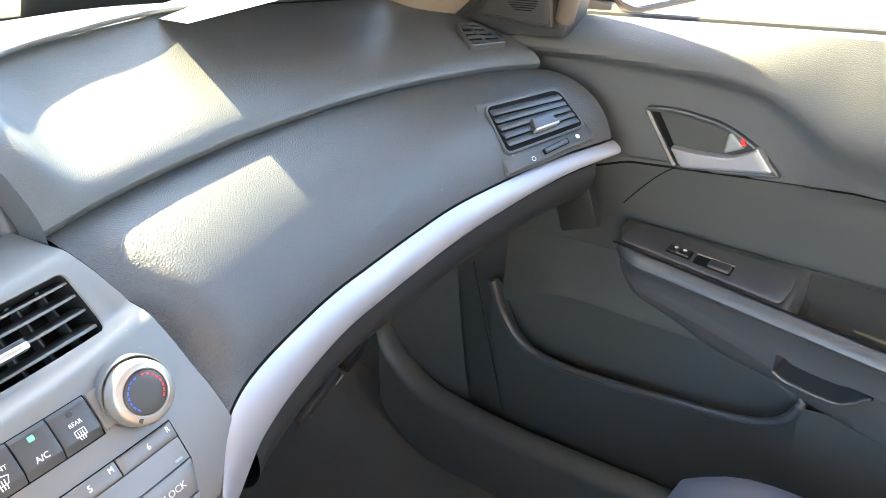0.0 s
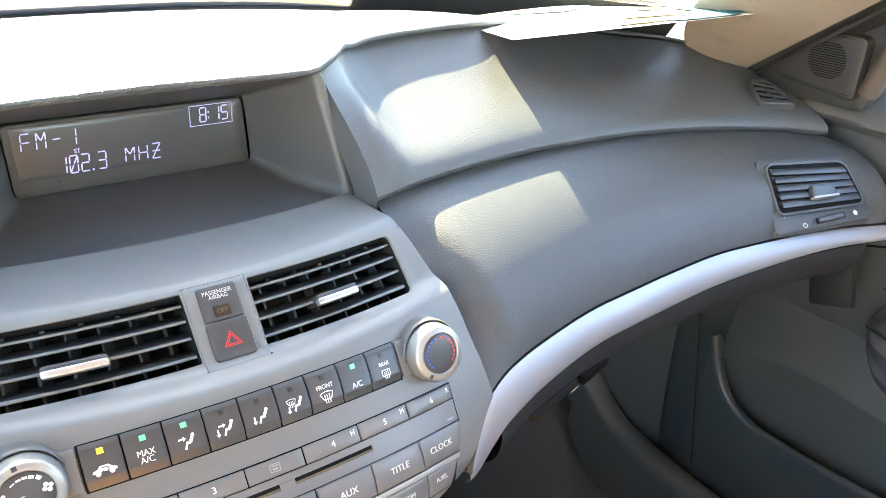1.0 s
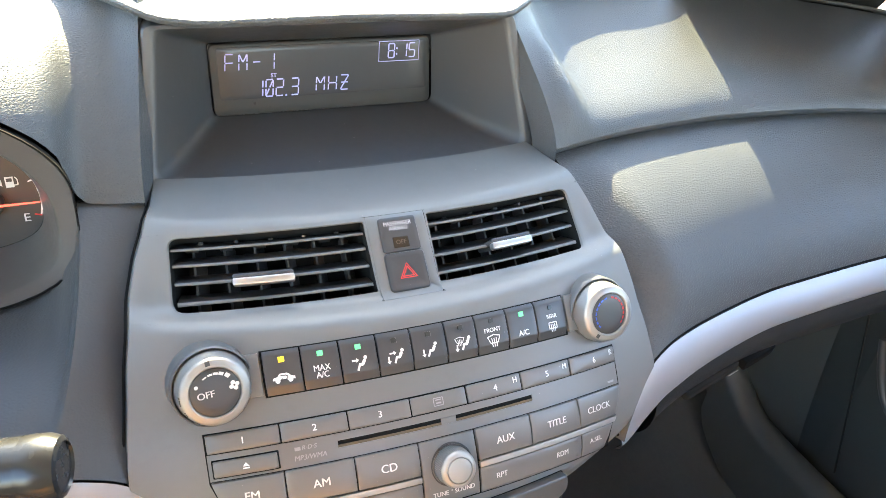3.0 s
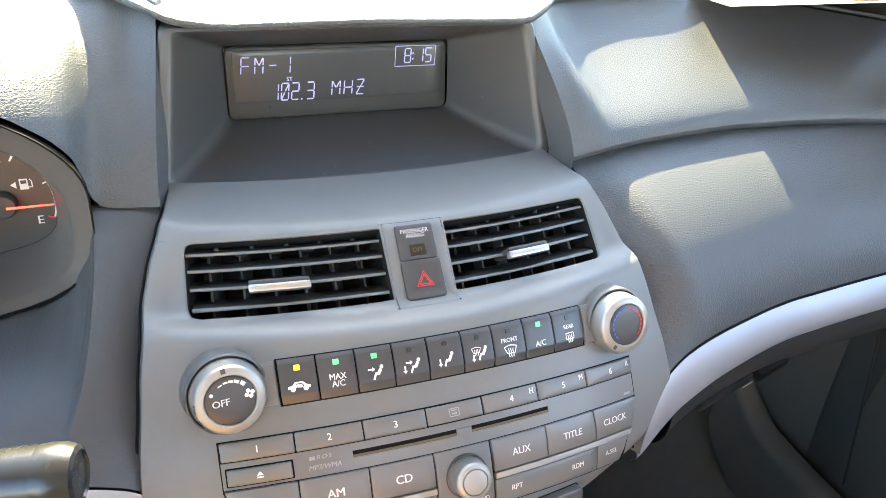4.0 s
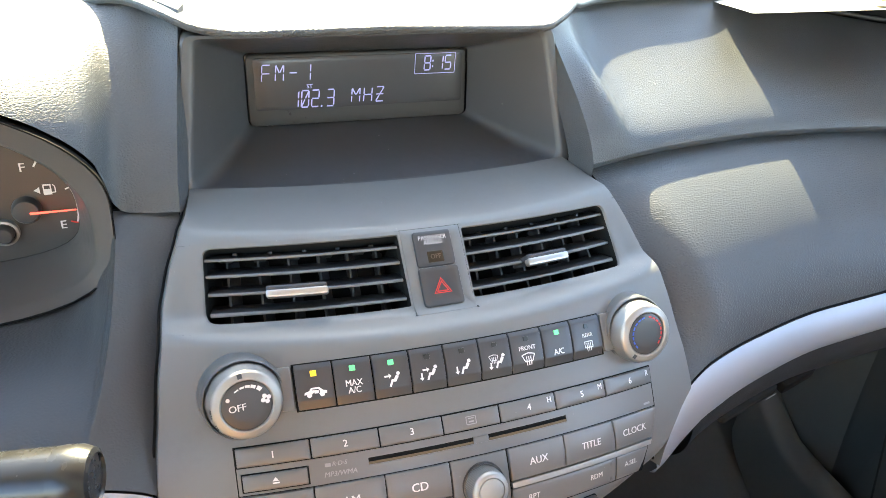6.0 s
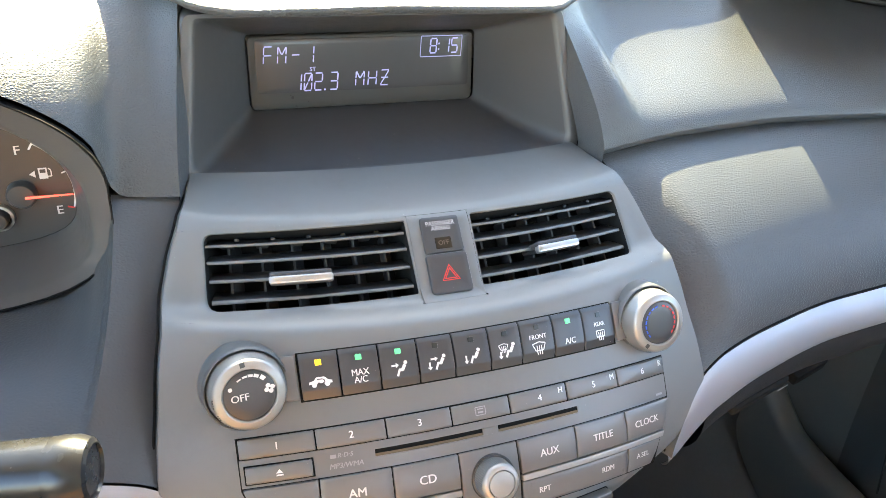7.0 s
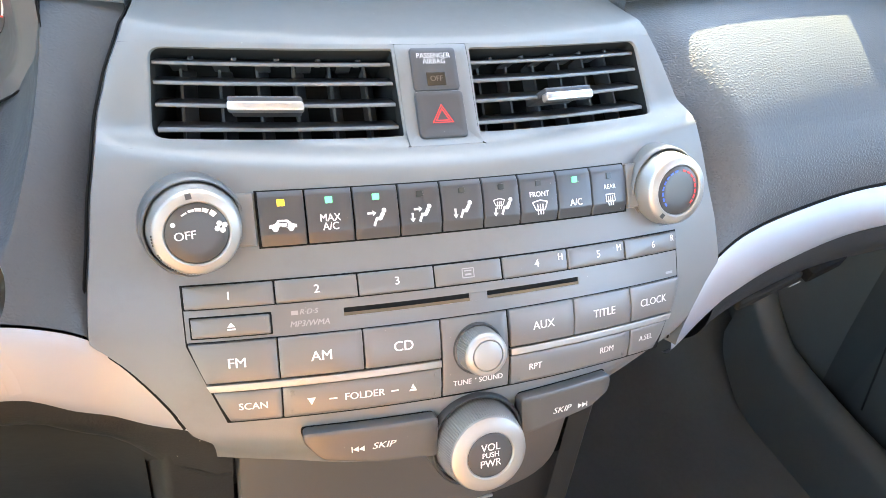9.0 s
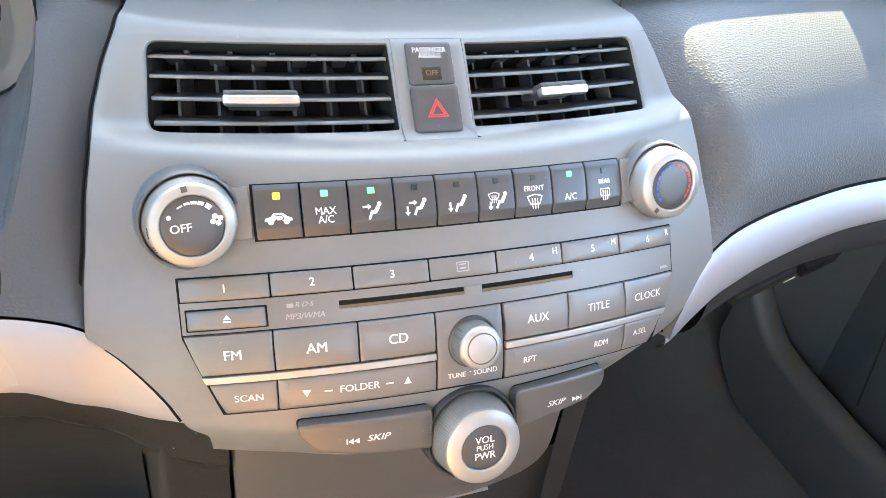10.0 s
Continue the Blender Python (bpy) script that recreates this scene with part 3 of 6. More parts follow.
build_passenger_pads()
build_silver_trim()
build_glovebox()
build_display()


# ---- centre panel, vents, climate control and radio ----
WINDOW = material("indicator_brown", (0.022, 0.016, 0.011), 0.25, mottle=0.1)
DIM_AMBER = material("unlit_amber_print", (0.07, 0.05, 0.035), 0.5)
KNURL = material("knurled_satin", (0.26, 0.26, 0.25), 0.4, metal=0.6, mottle=0.08)
COLLAR = material("dark_collar_plastic", (0.078, 0.081, 0.082), 0.40, grain=0.12, size=1500, mottle=0.06, dust=200.0)
# paler than the slats: the sky's sheen on their edges, put into the colour
SLAT_SHINE = material("slat_edge_shine", (0.115, 0.115, 0.115), 0.36, mottle=0.2)
VANE = material("vane_plastic", (0.050, 0.050, 0.050), 0.5, mottle=0.15)
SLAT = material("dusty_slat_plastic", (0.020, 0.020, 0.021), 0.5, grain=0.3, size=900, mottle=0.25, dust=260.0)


def build_panel():
    t = thing("center_panel", "grey satin plastic centre stack panel with rounded shelf below the vents", "dash panel")

    left_low = curve1((0, .45, .75, 1), (.0172, .0185, .0226, .0243))
    right_low = curve1((0, .15, .45, .68, .82, 1), (.0172, .0180, .0262, .0331, .0379, .0434))

    def bottom_s(w):
        return left_low(-w) if w < 0 else right_low(w)

    def lower(u, v):
        w = 2 * u - 1
        r = bottom_s(w) + (.187 - bottom_s(w)) * v
        x = w * panel_edge(r)
        t = max(0, 1 - (r - bottom_s(w)) / .020)
        p = vrow(x, r) if r > .1 else stack(x, r - .3 * x * x * r / .1)
        return p + Vector((0, .014, -.010)) * t * t
    part("face", sheet(lower, 120, 110), PANEL, t)

    def bottom(u, v):
        p = lower(u, 0)
        return p + Vector((0, .03 * v, -.006 * math.sin(v * 1.6) - .004 * v))
    part("bottom_edge", sheet(bottom, 60, 5), PANEL, t)

    def top(u, v):
        w = 2 * u - 1
        r = .243 + (.309 - .243) * v
        x = w * panel_edge(r)
        return vrow(x, r) if v < .3 else stack(x, r - .3 * x * x * (1 - (v - .3) / .7))
    part("top_shelf", sheet(top, 60, 20), PANEL, t)
    for s in (1, -1):
        def side(u, v):
            r0 = .0420 if s < 0 else .0434
            r = r0 + (.309 - r0) * v
            x = panel_edge(r)
            p = stack(s * x, r - .3 * x * x * (1 if r < .262 else (1 - (r - .262) / .047)) * min(1, r / .1))
            return p + Vector((s * .0012 * math.sin(u * 1.57), .012 * u, -.006 * u))
        part("side_edge", sheet(side, 3, 110), PANEL, t)
        part("edge_gap", tube([side(.6, v / 60) + Vector((s * .0014, .0022 if s > 0 else -.0006, 0)) for v in range(0, 61)], .0012 if s > 0 else .0008, 6), GAP, t, "dark gap beside the panel")
        # plate round a vent
        x0, x1 = .0200, .1585
        hole = vent_outline(s)
        n = len(hole)
        cx, cq = s * .08, .216
        outer = []
        for p in hole:
            d = p - Vector((cx, cq))
            best = 1e9
            for bound, comp in ((.187 - cq, d.y), (.243 - cq, d.y)):
                if comp * bound > 0:
                    best = min(best, bound / comp)
            for bound, comp in (((s * x0) - cx, d.x), (s * x1 - cx, d.x)):
                if comp * bound > 0:
                    best = min(best, bound / comp)
            e = Vector((cx, cq)) + d * best
            if abs(e.x) > .1:
                e.x = s * (x0 + (abs(e.x) - x0) * (panel_edge(e.y) - x0) / (x1 - x0))
            outer.append(e)
        loops = []
        for f, dip in [(1 - i / 14, 0) for i in range(13)] + [(.05, 0), (.02, .0004), (0, .0016)]:
            loops.append([vrow(a.x + (b.x - a.x) * f, a.y + (b.y - a.y) * f, -dip) for a, b in zip(hole, outer)])
        part("vent_surround", rings(loops, cap1=False), PANEL, t)
        part("vent_throat", rings([[vrow(a.x, a.y, d) for a in hole] for d in (-.0016, -.013)], cap1=False), UNDER, t)
    col = rounded([(-.0199, .187), (.0199, .187), (.0199, .2428), (-.0199, .2428)], .0006, 1)
    part("vent_pillar", slab(col, vrow, -.006, .0003, .0004), PANEL, t)


def vent_outline(s):
    pts = [(.0208, .1935), (.1410, .1932), (.1378, .2395), (.0215, .2402)]
    lp = rounded([(s * a, b) for a, b in (pts if s > 0 else pts[::-1])], [.0015, .009, .006, .0015] if s > 0 else [.0015, .006, .009, .0015], 5, .003)
    return lp


def build_vent(s):
    t = thing("air_vent", "black slatted air vent with a chrome-edged tab in the centre panel", "air vent", "centre panel vents")
    hole = vent_outline(s)
    back = inset(hole, .004)
    part("housing", rings([[vrow(p.x, p.y, -.008) for p in inset(hole, -.0005)], [vrow(p.x, p.y, -.034) for p in back]], cap1=True), UNDER, t)
    lo, hi = .0222, .1385
    for i, f in enumerate((.850, .630, .385, .125)):
        q = .1935 + .0465 * f
        section = [(0, .0007), (-.0007, .0010), (-.006, .0011), (-.013, .0007), (-.014, 0), (-.013, -.0006), (-.004, -.0008), (-.0007, -.0008), (0, -.0005)]

        def blade(u, v):
            x = s * (lo + (hi - lo) * u)
            k = v * len(section)
            j = int(k) % len(section)
            d, e = section[j]
            return vrow(x, q + e - d * .55, -.0042 + d)
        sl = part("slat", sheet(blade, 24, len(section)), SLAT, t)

        # rounded front edge, its highlight painted as a lighter grey
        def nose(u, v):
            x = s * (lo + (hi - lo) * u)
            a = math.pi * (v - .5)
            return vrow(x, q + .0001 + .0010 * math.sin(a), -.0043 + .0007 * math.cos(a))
        part("front_edge", sheet(nose, 24, 6), SLAT_SHINE, sl, "slat edge coloured paler for its sheen")
    for k in range(6):
        x = s * (lo + (hi - lo) * (k + .6) / 6.2)
        for d0, d1, w in ((-.017, -.033, .0007), (-.019, -.021, .0022)):
            sec = ((-w, .1945, d0), (w, .1945, d0), (w, .2392, d0), (-w, .2392, d0)) if w < .001 else ((.0002, .1945, d0), (.0060, .1945, d1 - .006), (.0060, .2392, d1 - .006), (.0002, .2392, d0))
            lp = [vrow(x + a, b, h) for a, b, h in sec]
            lp2 = [vrow(x + a, b, h - (.012 if w < .001 else .001)) for a, b, h in sec]
            part("vane", rings([lp2, lp], True, True), VANE if w < .001 else BLACK, t, smooth=False)
    for k in range(5):
        x = s * (lo + (hi - lo) * (k + .75) / 5.6)
        clip = part("vane_clip", slab(rounded([(x - .0014, .2363), (x + .0014, .2363), (x + .0014, .2386), (x - .0014, .2386)], .0005, 2), vrow, -.016, -.0085, .0005), KEY, t)
        part("clip_arm", slab(rounded([(x - .0115, .2345), (x - .0035, .2345), (x - .0035, .2372), (x - .0095, .2372)], .0009, 3), vrow, -.020, -.011, .0005), BLACK, clip)
    xc = -.0872 if s < 0 else .0775
    w = .0175 if s < 0 else .0158
    q = .1935 + .0465 * .385 - .0008
    lp = rounded([(xc - w, q - .0010), (xc + w, q - .0010), (xc + w, q + .0036), (xc - w, q + .0036)], .0016, 3)
    tab = part("tab", slab(lp, vrow, -.016, .0045, .0012), KEY, t)
    lp = rounded([(xc - w - .0004, q - .0042), (xc + w + .0004, q - .0042), (xc + w + .0004, q + .0008), (xc - w - .0004, q + .0008)], .0016, 3)
    part("chrome_edge", slab(lp, vrow, .001, .0054, .0012), CHROME, tab, "bright chrome edge")


def build_hazard():
    t = thing("hazard_switch_panel", "dark hazard switch below a passenger airbag indicator", "switch")
    lp = rounded([(-.0128, .2168), (.0128, .2168), (.0126, .2400), (-.0126, .2400)], .002, 3)
    ind = part("airbag_indicator", slab(lp, vrow, -.001, .0014, .0006), KEY, t)
    part("lettering", text_mesh("PASSENGER\nAIRBAG", .0039, vrow, 0, .2338, .0016, 0, .92), PRINT_DIM, ind)
    lp = rounded([(-.0052, .2192), (.0052, .2192), (.0052, .2265), (-.0052, .2265)], .0005, 2)
    part("indicator_window", slab(lp, vrow, .0008, .0016, .0002), WINDOW, ind, "dark brown indicator window")
    part("window_lettering", text_mesh("OFF", .0042, vrow, 0, .2228, .0018, 0, .95), DIM_AMBER, ind)
    lp = rounded([(-.0132, .1905), (.0132, .1905), (.0132, .2162), (-.0132, .2162)], .0028, 4)
    hz = part("hazard_button", slab(lp, vrow, -.001, .0024, .0009, dish=.0006), KEY, t)
    tri = lambda r: [(r * math.cos(a), r * math.sin(a)) for a in (math.pi / 2, math.pi * 7 / 6, math.pi * 11 / 6)]
    pol = []
    for r0, r1 in ((.0068, .0058), (.0047, .0036)):
        a, b = tri(r0), tri(r1)
        for i in range(3):
            pol.append([a[i], a[(i + 1) % 3], b[(i + 1) % 3], b[i]])
    part("warning_triangle", flat_shape(pol, vrow, 0, .2022, .0026), RED, hz, "red double triangle")


def sitting(dx, dy, sc=1.0):
    """The outline of a seated figure used as an airflow sign."""
    at = lambda a, b: (dx + a * sc, dy + b * sc)
    return [disc(.0011 * sc, 12, *at(.0024, .0034))] + stroke([at(.0019, .0023), at(.0001, -.0007)], .0018 * sc) + stroke([at(.0005, -.0006), at(-.0014, -.0002)], .0014 * sc) + stroke([at(-.0011, .0003), at(-.0028, -.0036)], .0012 * sc)


def arrow(x0, y0, x1, y1, w=.0010):
    d = Vector((x1 - x0, y1 - y0)).normalized()
    n = Vector((-d.y, d.x))
    tip = Vector((x1, y1))
    b = tip - d * .0017
    return stroke([(x0, y0), tuple(b)], w) + [[tuple(tip), tuple(b + n * .0014), tuple(b - n * .0014)]]


def screen_sign(dx, dy, sc=1.0, square=False):
    a, b = (.0032, .0032) if square else (.0044, .0026)
    top = [(dx - a * sc, dy + .0024 * sc), (dx, dy + (.0024 if square else .0034) * sc), (dx + a * sc, dy + .0024 * sc), (dx + b * sc, dy - .0016 * sc), (dx - b * sc, dy - .0016 * sc), (dx - a * sc, dy + .0024 * sc)]
    out = stroke(top, .0006 * sc)
    for k in (-1, 0, 1):
        out += stroke([(dx + k * .0014 * sc, dy - .0040 * sc), (dx + k * .0017 * sc, dy - .0018 * sc), (dx + k * .0014 * sc, dy - .0002 * sc), (dx + k * .0016 * sc, dy + .0014 * sc)], .0006 * sc)
    return out


def knob_frame(x, s, axis=None):
    o = stack(x, s)
    n = axis.normalized() if axis else (stack(x, s, .01) - o).normalized()
    a = Vector((1, 0, 0))
    a = (a - n * a.dot(n)).normalized()
    b = n.cross(a)
    return lambda p, q, h: o + a * p + b * q + n * h


KNOB_AXIS = Vector((.05, -.93, .37))
KNOB_AT = {-1: (-0.1271, 0.1413), 1: (0.1262, 0.1406)}


def build_climate():
    t = thing("climate_control", "row of dark climate keys between two satin-ringed knobs", "climate control")
    part("key_bed", plate(-.0994, .0994, .1374, .1648, row, .0003), GAP, t)
    xs = [-.0985, -.0772, -.0553, -.0335, -.0125, .0095, .0300, .0525, .0745, .0985]
    lit = {0: AMBER_ON, 1: GREEN_ON, 2: GREEN_ON, 7: GREEN_ON}
    for i in range(9):
        a, b = xs[i] + .0004, xs[i + 1] - .0004
        k = part("climate_key", key_cap(a, b, .1382, .1640, row, .0026), KEY, t)
        m = (a + b) / 2
        led = rounded([(m - .0017, .1563), (m + .0017, .1563), (m + .0017, .1596), (m - .0017, .1596)], .0004, 2)
        part("indicator_lamp", slab(led, row, .002, .0033, .0002), lit.get(i, LED_OFF), k, "lit amber lamp" if i == 0 else ("lit green lamp" if i in lit else ""))
        q, h, pol, bm = .1472, .0031, None, None
        if i == 0:
            pol = [[(-.0062, -.0008), (-.0058, .0006), (-.0035, .0011), (-.0020, .0028), (.0022, .0028), (.0042, .0010), (.0062, .0004), (.0063, -.0010)]] + [disc(.0014, 10, -.0034, -.0012), disc(.0014, 10, .0036, -.0012)]
        elif i == 1:
            bm = text_mesh("MAX\nA/C", .0050, row, m, q + .0002, h, 0, .9)
        elif i == 2:
            pol = sitting(.001, .0004) + arrow(-.0046, .0028, -.0004, .0028)
        elif i == 3:
            pol = sitting(.0018, .0006) + arrow(-.0036, .0030, .0006, .0030) + arrow(-.0044, .0014, -.0044, -.0030)
        elif i == 4:
            pol = sitting(.0012, .0006) + arrow(-.0042, .0016, -.0042, -.0030)
        elif i == 5:
            pol = sitting(.0022, .0002) + screen_sign(-.0018, .0022, .7) + arrow(-.0038, .0002, -.0042, -.0040)
        elif i == 6:
            pol = screen_sign(0, -.0016, 1.0)
            bm = text_mesh("FRONT", .0038, row, m, q + .0048, h, 0, .95)
        elif i == 7:
            bm = text_mesh("A/C", .0050, row, m, q - .0014, h, 0, .95)
        elif i == 8:
            pol = screen_sign(0, -.0014, .95, True)
            bm = text_mesh("REAR", .0036, row, m, q + .0048, h, 0, .95)
        if pol:
            part("sign", flat_shape(pol, row, m, q, h), PAINT, k)
        if i == 0:
            loop = stroke([(-.0016, .0016), (.0012, .0016), (.0022, .0010), (.0022, -.0002), (.0012, -.0008), (-.0006, -.0008)], .0005) + [[(-.0006, .0002), (-.0006, -.0018), (-.0020, -.0008)]]
            part("circulation_arrow", flat_shape(loop, row, m, q, h + .0001), KEY, k, "dark arrow")
        if bm:
            part("lettering", bm, PAINT, k)
    for s in (-1, 1):
        e0, e1 = sorted((s * .0998, s * .1085))
        lp = rounded([(e0, .139), (e1, .139), (e1, .1637), (e0, .1637)], .001, 2)
        part("key_end_plate", slab(lp, row, -.001, .0020, .0007), PANEL, t)
        f = knob_frame(*KNOB_AT[s], KNOB_AXIS)
        part("knob_collar", lathe([(.0240, -.008), (.0233, .0030), (.0229, .0060), (.0222, .0068), (.0216, .0066), (.0214, .0050)], f, 72, cap=False), COLLAR, t)
        kn = part("climate_knob", lathe([(.0212, .0040), (.0208, .0060), (.0196, .0145), (.0190, .0156)], f, 180, knurl=((1, 2), .0003), cap=True), KNURL, t, "satin ring with a finely knurled rim")
        part("ring_face", lathe([(.0192, .0150), (.0188, .0164), (.0178, .0174), (.0146, .0180), (.0139, .0174), (.0137, .0158)], f, 80, cap=False), SATIN, kn)
        part("knob_cap", lathe([(.0136, .0150), (.0136, .0170), (.0130, .0174), (.008, .0176), (.002, .0176)], f, 56), KEY, kn, "dark cap")
        ang = math.radians(98) if s < 0 else math.radians(232)
        c, w = math.cos(ang), math.sin(ang)
        bm = bmesh.new()
        for r0, r1 in ((.0156, .0182),):
            bm.faces.new([bm.verts.new(f(r * c - d * w, r * w + d * c, .0181 - (.0005 if r > .018 else 0))) for r, d in ((r0, -.0013), (r1, -.0013), (r1, .0013), (r0, .0013))])
        part("pointer_mark", bm, KEY, kn)
        if s < 0:
            chips = arc_strokes(.0187, .0193, radians(176), radians(192), 4, .25) + arc_strokes(.0185, .0192, radians(203), radians(214), 3, .3) + arc_strokes(.0186, .0190, radians(222), radians(238), 4, .5)
            part("worn_chips", flat_shape(chips, f, 0, 0, .0172), BLACK, kn, "black chips worn into the rim")
        if s < 0:
            pol = []
            for i, (a0, wd) in enumerate(((118, .0008), (100, .0011), (84, .0014), (68, .0018), (50, .0023))):
                pol += arc_strokes(.0100, .0100 + wd, radians(a0 - 7), radians(a0 + 7), 3)
            pol += [disc(.0011, 10, -.0098, .0048)]
            for k in range(4):
                a = k * math.pi / 2 + .4
                pol.append(disc(.0013, 8, .0102 + .0017 * math.cos(a), .0022 + .0017 * math.sin(a)))
            part("fan_scale", flat_shape(pol, f, 0, 0, .0179), PAINT, kn)
            part("lettering", text_mesh("OFF", .0054, f, -.0052, -.0006, .0179, .05, 1.0), PAINT, kn)
        else:
            part("cold_scale", flat_shape(arc_strokes(.0106, .0117, radians(96), radians(228), 8, .32), f, 0, 0, .0179), BLUE, kn, "blue cold marks")
            part("warm_scale", flat_shape(arc_strokes(.0106, .0117, radians(84), radians(-46), 8, .32), f, 0, 0, .0179), RED, kn, "red warm marks")


def key_cap(x0, x1, q0, q1, at, h):
    """A wide key with its top and bottom edges chamfered and a shallow crown."""
    def up(f):
        crown = .0003 * (1 - (2 * f - 1)**2)
        return h + crown - (.0021 * (.20 - f) / .20 if f < .20 else 0) - (.0012 * (f - .88) / .12 if f > .88 else 0)
    fs = [0, .07, .14, .19, .21, .30, .45, .60, .75, .87, .89, .95, 1]
    bm = bmesh.new()
    xs = [x0, x0 + .0003, x0 + .0008] + [x0 + (x1 - x0) * i / 6 for i in range(1, 6)] + [x1 - .0008, x1 - .0003, x1]
    edge = lambda i: .0005 if i in (0, len(xs) - 1) else (.0001 if i in (1, len(xs) - 2) else 0)
    g = [[bm.verts.new(at(x, q0 + (q1 - q0) * f, up(f) - edge(i))) for f in fs] for i, x in enumerate(xs)]
    low = [[bm.verts.new(at(x, q0 + (q1 - q0) * f, -.001)) for f in fs] for x in xs]
    n, m = len(xs) - 1, len(fs) - 1
    for i in range(n):
        for j in range(m):
            bm.faces.new((g[i][j], g[i + 1][j], g[i + 1][j + 1], g[i][j + 1]))
    for i in range(n):
        bm.faces.new((g[i][0], low[i][0], low[i + 1][0], g[i + 1][0]))
        bm.faces.new((g[i][m], g[i + 1][m], low[i + 1][m], low[i][m]))
    for j in range(m):
        bm.faces.new((g[0][j], g[0][j + 1], low[0][j + 1], low[0][j]))
        bm.faces.new((g[n][j], low[n][j], low[n][j + 1], g[n][j + 1]))
    return bm


def key(t, name, pts, text="", size=.006, tx=None, tq=None, h=.0012, mat=None, r=.0008, bold=0.0, turn=0.0):
    lp = inset(rounded(pts, r, 3, .006), .00010)
    k = part(name, slab(lp, row, -.0015, h, .0006, dome=.0008), mat or BUTTON, t)
    if text:
        m = sum(p[0] for p in pts) / len(pts) if tx is None else tx
        q = sum(p[1] for p in pts) / len(pts) if tq is None else tq
        part("lettering", text_mesh(text, size, row, m, q, h + .0011, turn, 1.02, bold), PAINT, k)
    return k


def build_radio():
    t = thing("car_radio", "grey car radio face with preset keys, disc slot and knobs", "car radio")
    g = .0003
    side = lambda q: .1360 if q > .0945 else .1210 + (.1360 - .1210) * (q - .0545) / .040
    part("key_bed", plate(0, 0, .0547, .1229, row, .0003, nx=60, nq=24, edge=lambda q: (-side(q), side(q))), GAP, t)
    pre = [-.1352, -.0950, -.0568, -.0194, .0168, .0554, .0942, .1354]
    for i in range(7):
        a, b = pre[i] + g, pre[i + 1] - g
        pts = [(a, .1114), (b, .1114), (b, .1222), (a, .1222)]
        if i == 3:
            k = key(t, "label_plate", pts, h=.0006)
            pol = stroke([(-.004, -.003), (.004, -.003), (.004, .003), (-.004, .003), (-.004, -.003)], .0006) + stroke([(-.0022, -.001), (.0022, -.001)], .0012) + stroke([(-.0025, .0015), (.0025, .0015)], .0008)
            part("disc_mark", flat_shape(pol, row, -.002, .1168, .0015, .75), GREYPRINT, k)
        else:
            n = i + 1 if i < 3 else i
            k = key(t, "preset_key", pts, str(n), .0054, h=.0012)
            if n > 3:
                part("lettering", text_mesh("HMR"[n - 4], .0050, row, b - .0045, .1185, .0020, 0, .9), PAINT, k)
    # band with the slot
    sx0, sx1, s0, s1 = -.0645, .0615, .1028, .1068
    bands = [[(-.1352, .0962), (sx0, .0962), (sx0, .1110), (-.1352, .1110)], [(sx1, .0962), (.1346, .0962), (.1352, .1110), (sx1, .1110)],
             [(sx0, .0962), (sx1, .0962), (sx1, s0), (sx0, s0)], [(sx0, s1), (sx1, s1), (sx1, .1110), (sx0, .1110)]]
    for p in bands:
        part("slot_plate", plate(p[0][0], p[1][0], p[0][1], p[2][1], row, .0009), BUTTON, t)
    part("slot_felt", plate(sx0, sx1, s0 + .0001, s0 + .0016, row, .0007), FELT, t)
    part("slot_tab", slab(rounded([(-.0022, s0 - .0008), (.0075, s0 - .0008), (.0075, s1), (-.0022, s1)], .0004, 2), row, -.002, .0008, .0003), BUTTON, t)
    key(t, "eject_key_frame", [(-.1336, .0973), (-.0970, .0973), (-.0970, .1082), (-.1336, .1082)], h=.0012, mat=GAP)
    ek = key(t, "eject_key", [(-.1326, .0981), (-.0980, .0981), (-.0980, .1073), (-.1326, .1073)], h=.0022)
    part("eject_sign", flat_shape([[(-.0018, .0002), (.0018, .0002), (0, .0024)], [(-.0018, -.0012), (.0018, -.0012), (.0018, -.0004), (-.0018, -.0004)]], row, -.1150, .1024, .0031), PAINT, ek)
    part("lettering", text_mesh("MP3/WMA", .0040, row, -.0805, .1012, .0014, .0, 1.0, 0, .25), GREYPRINT, t)
    part("badge_bars", flat_shape([[(-.005, -.001), (-.0018, -.001), (-.0018, .001), (-.005, .001)]], row, -.0835, .1066, .0014), GREYPRINT, t)
    part("badge_bars", flat_shape([[(-.0028, -.0007), (.0028, -.0007), (.0028, .0007), (-.0028, .0007)]], row, .1275, .0992, .0014), GREYPRINT, t)
    part("lettering", text_mesh("R\u00b7D\u00b7S", .0034, row, -.0806, .1067, .0014, 0, 1.05, 0, .25), GREYPRINT, t)
    part("dot_mark", flat_shape([disc(.0004, 8)], row, -.0014, .0632, .0019), PAINT, t)
    # upper key row
    q0, q1 = .0762, .0957
    top = [("FM", [(-.1285, q0), (-.0960, q0), (-.0960, q1), (-.1350, q1)], -.1140), ("AM", [(-.0956, q0), (-.0570, q0), (-.0570, q1), (-.0956, q1)], None), ("CD", [(-.0566, q0), (-.0192, q0), (-.0192, q1), (-.0566, q1)], None),
           ("AUX", [(.0182, q0), (.0562, q0), (.0562, q1), (.0178, q1)], None), ("TITLE", [(.0566, q0), (.0958, q0), (.0948, q1), (.0566, q1)], None), ("CLOCK", [(.0962, q0), (.1285, q0), (.1345, q1), (.0952, q1)], .1122)]
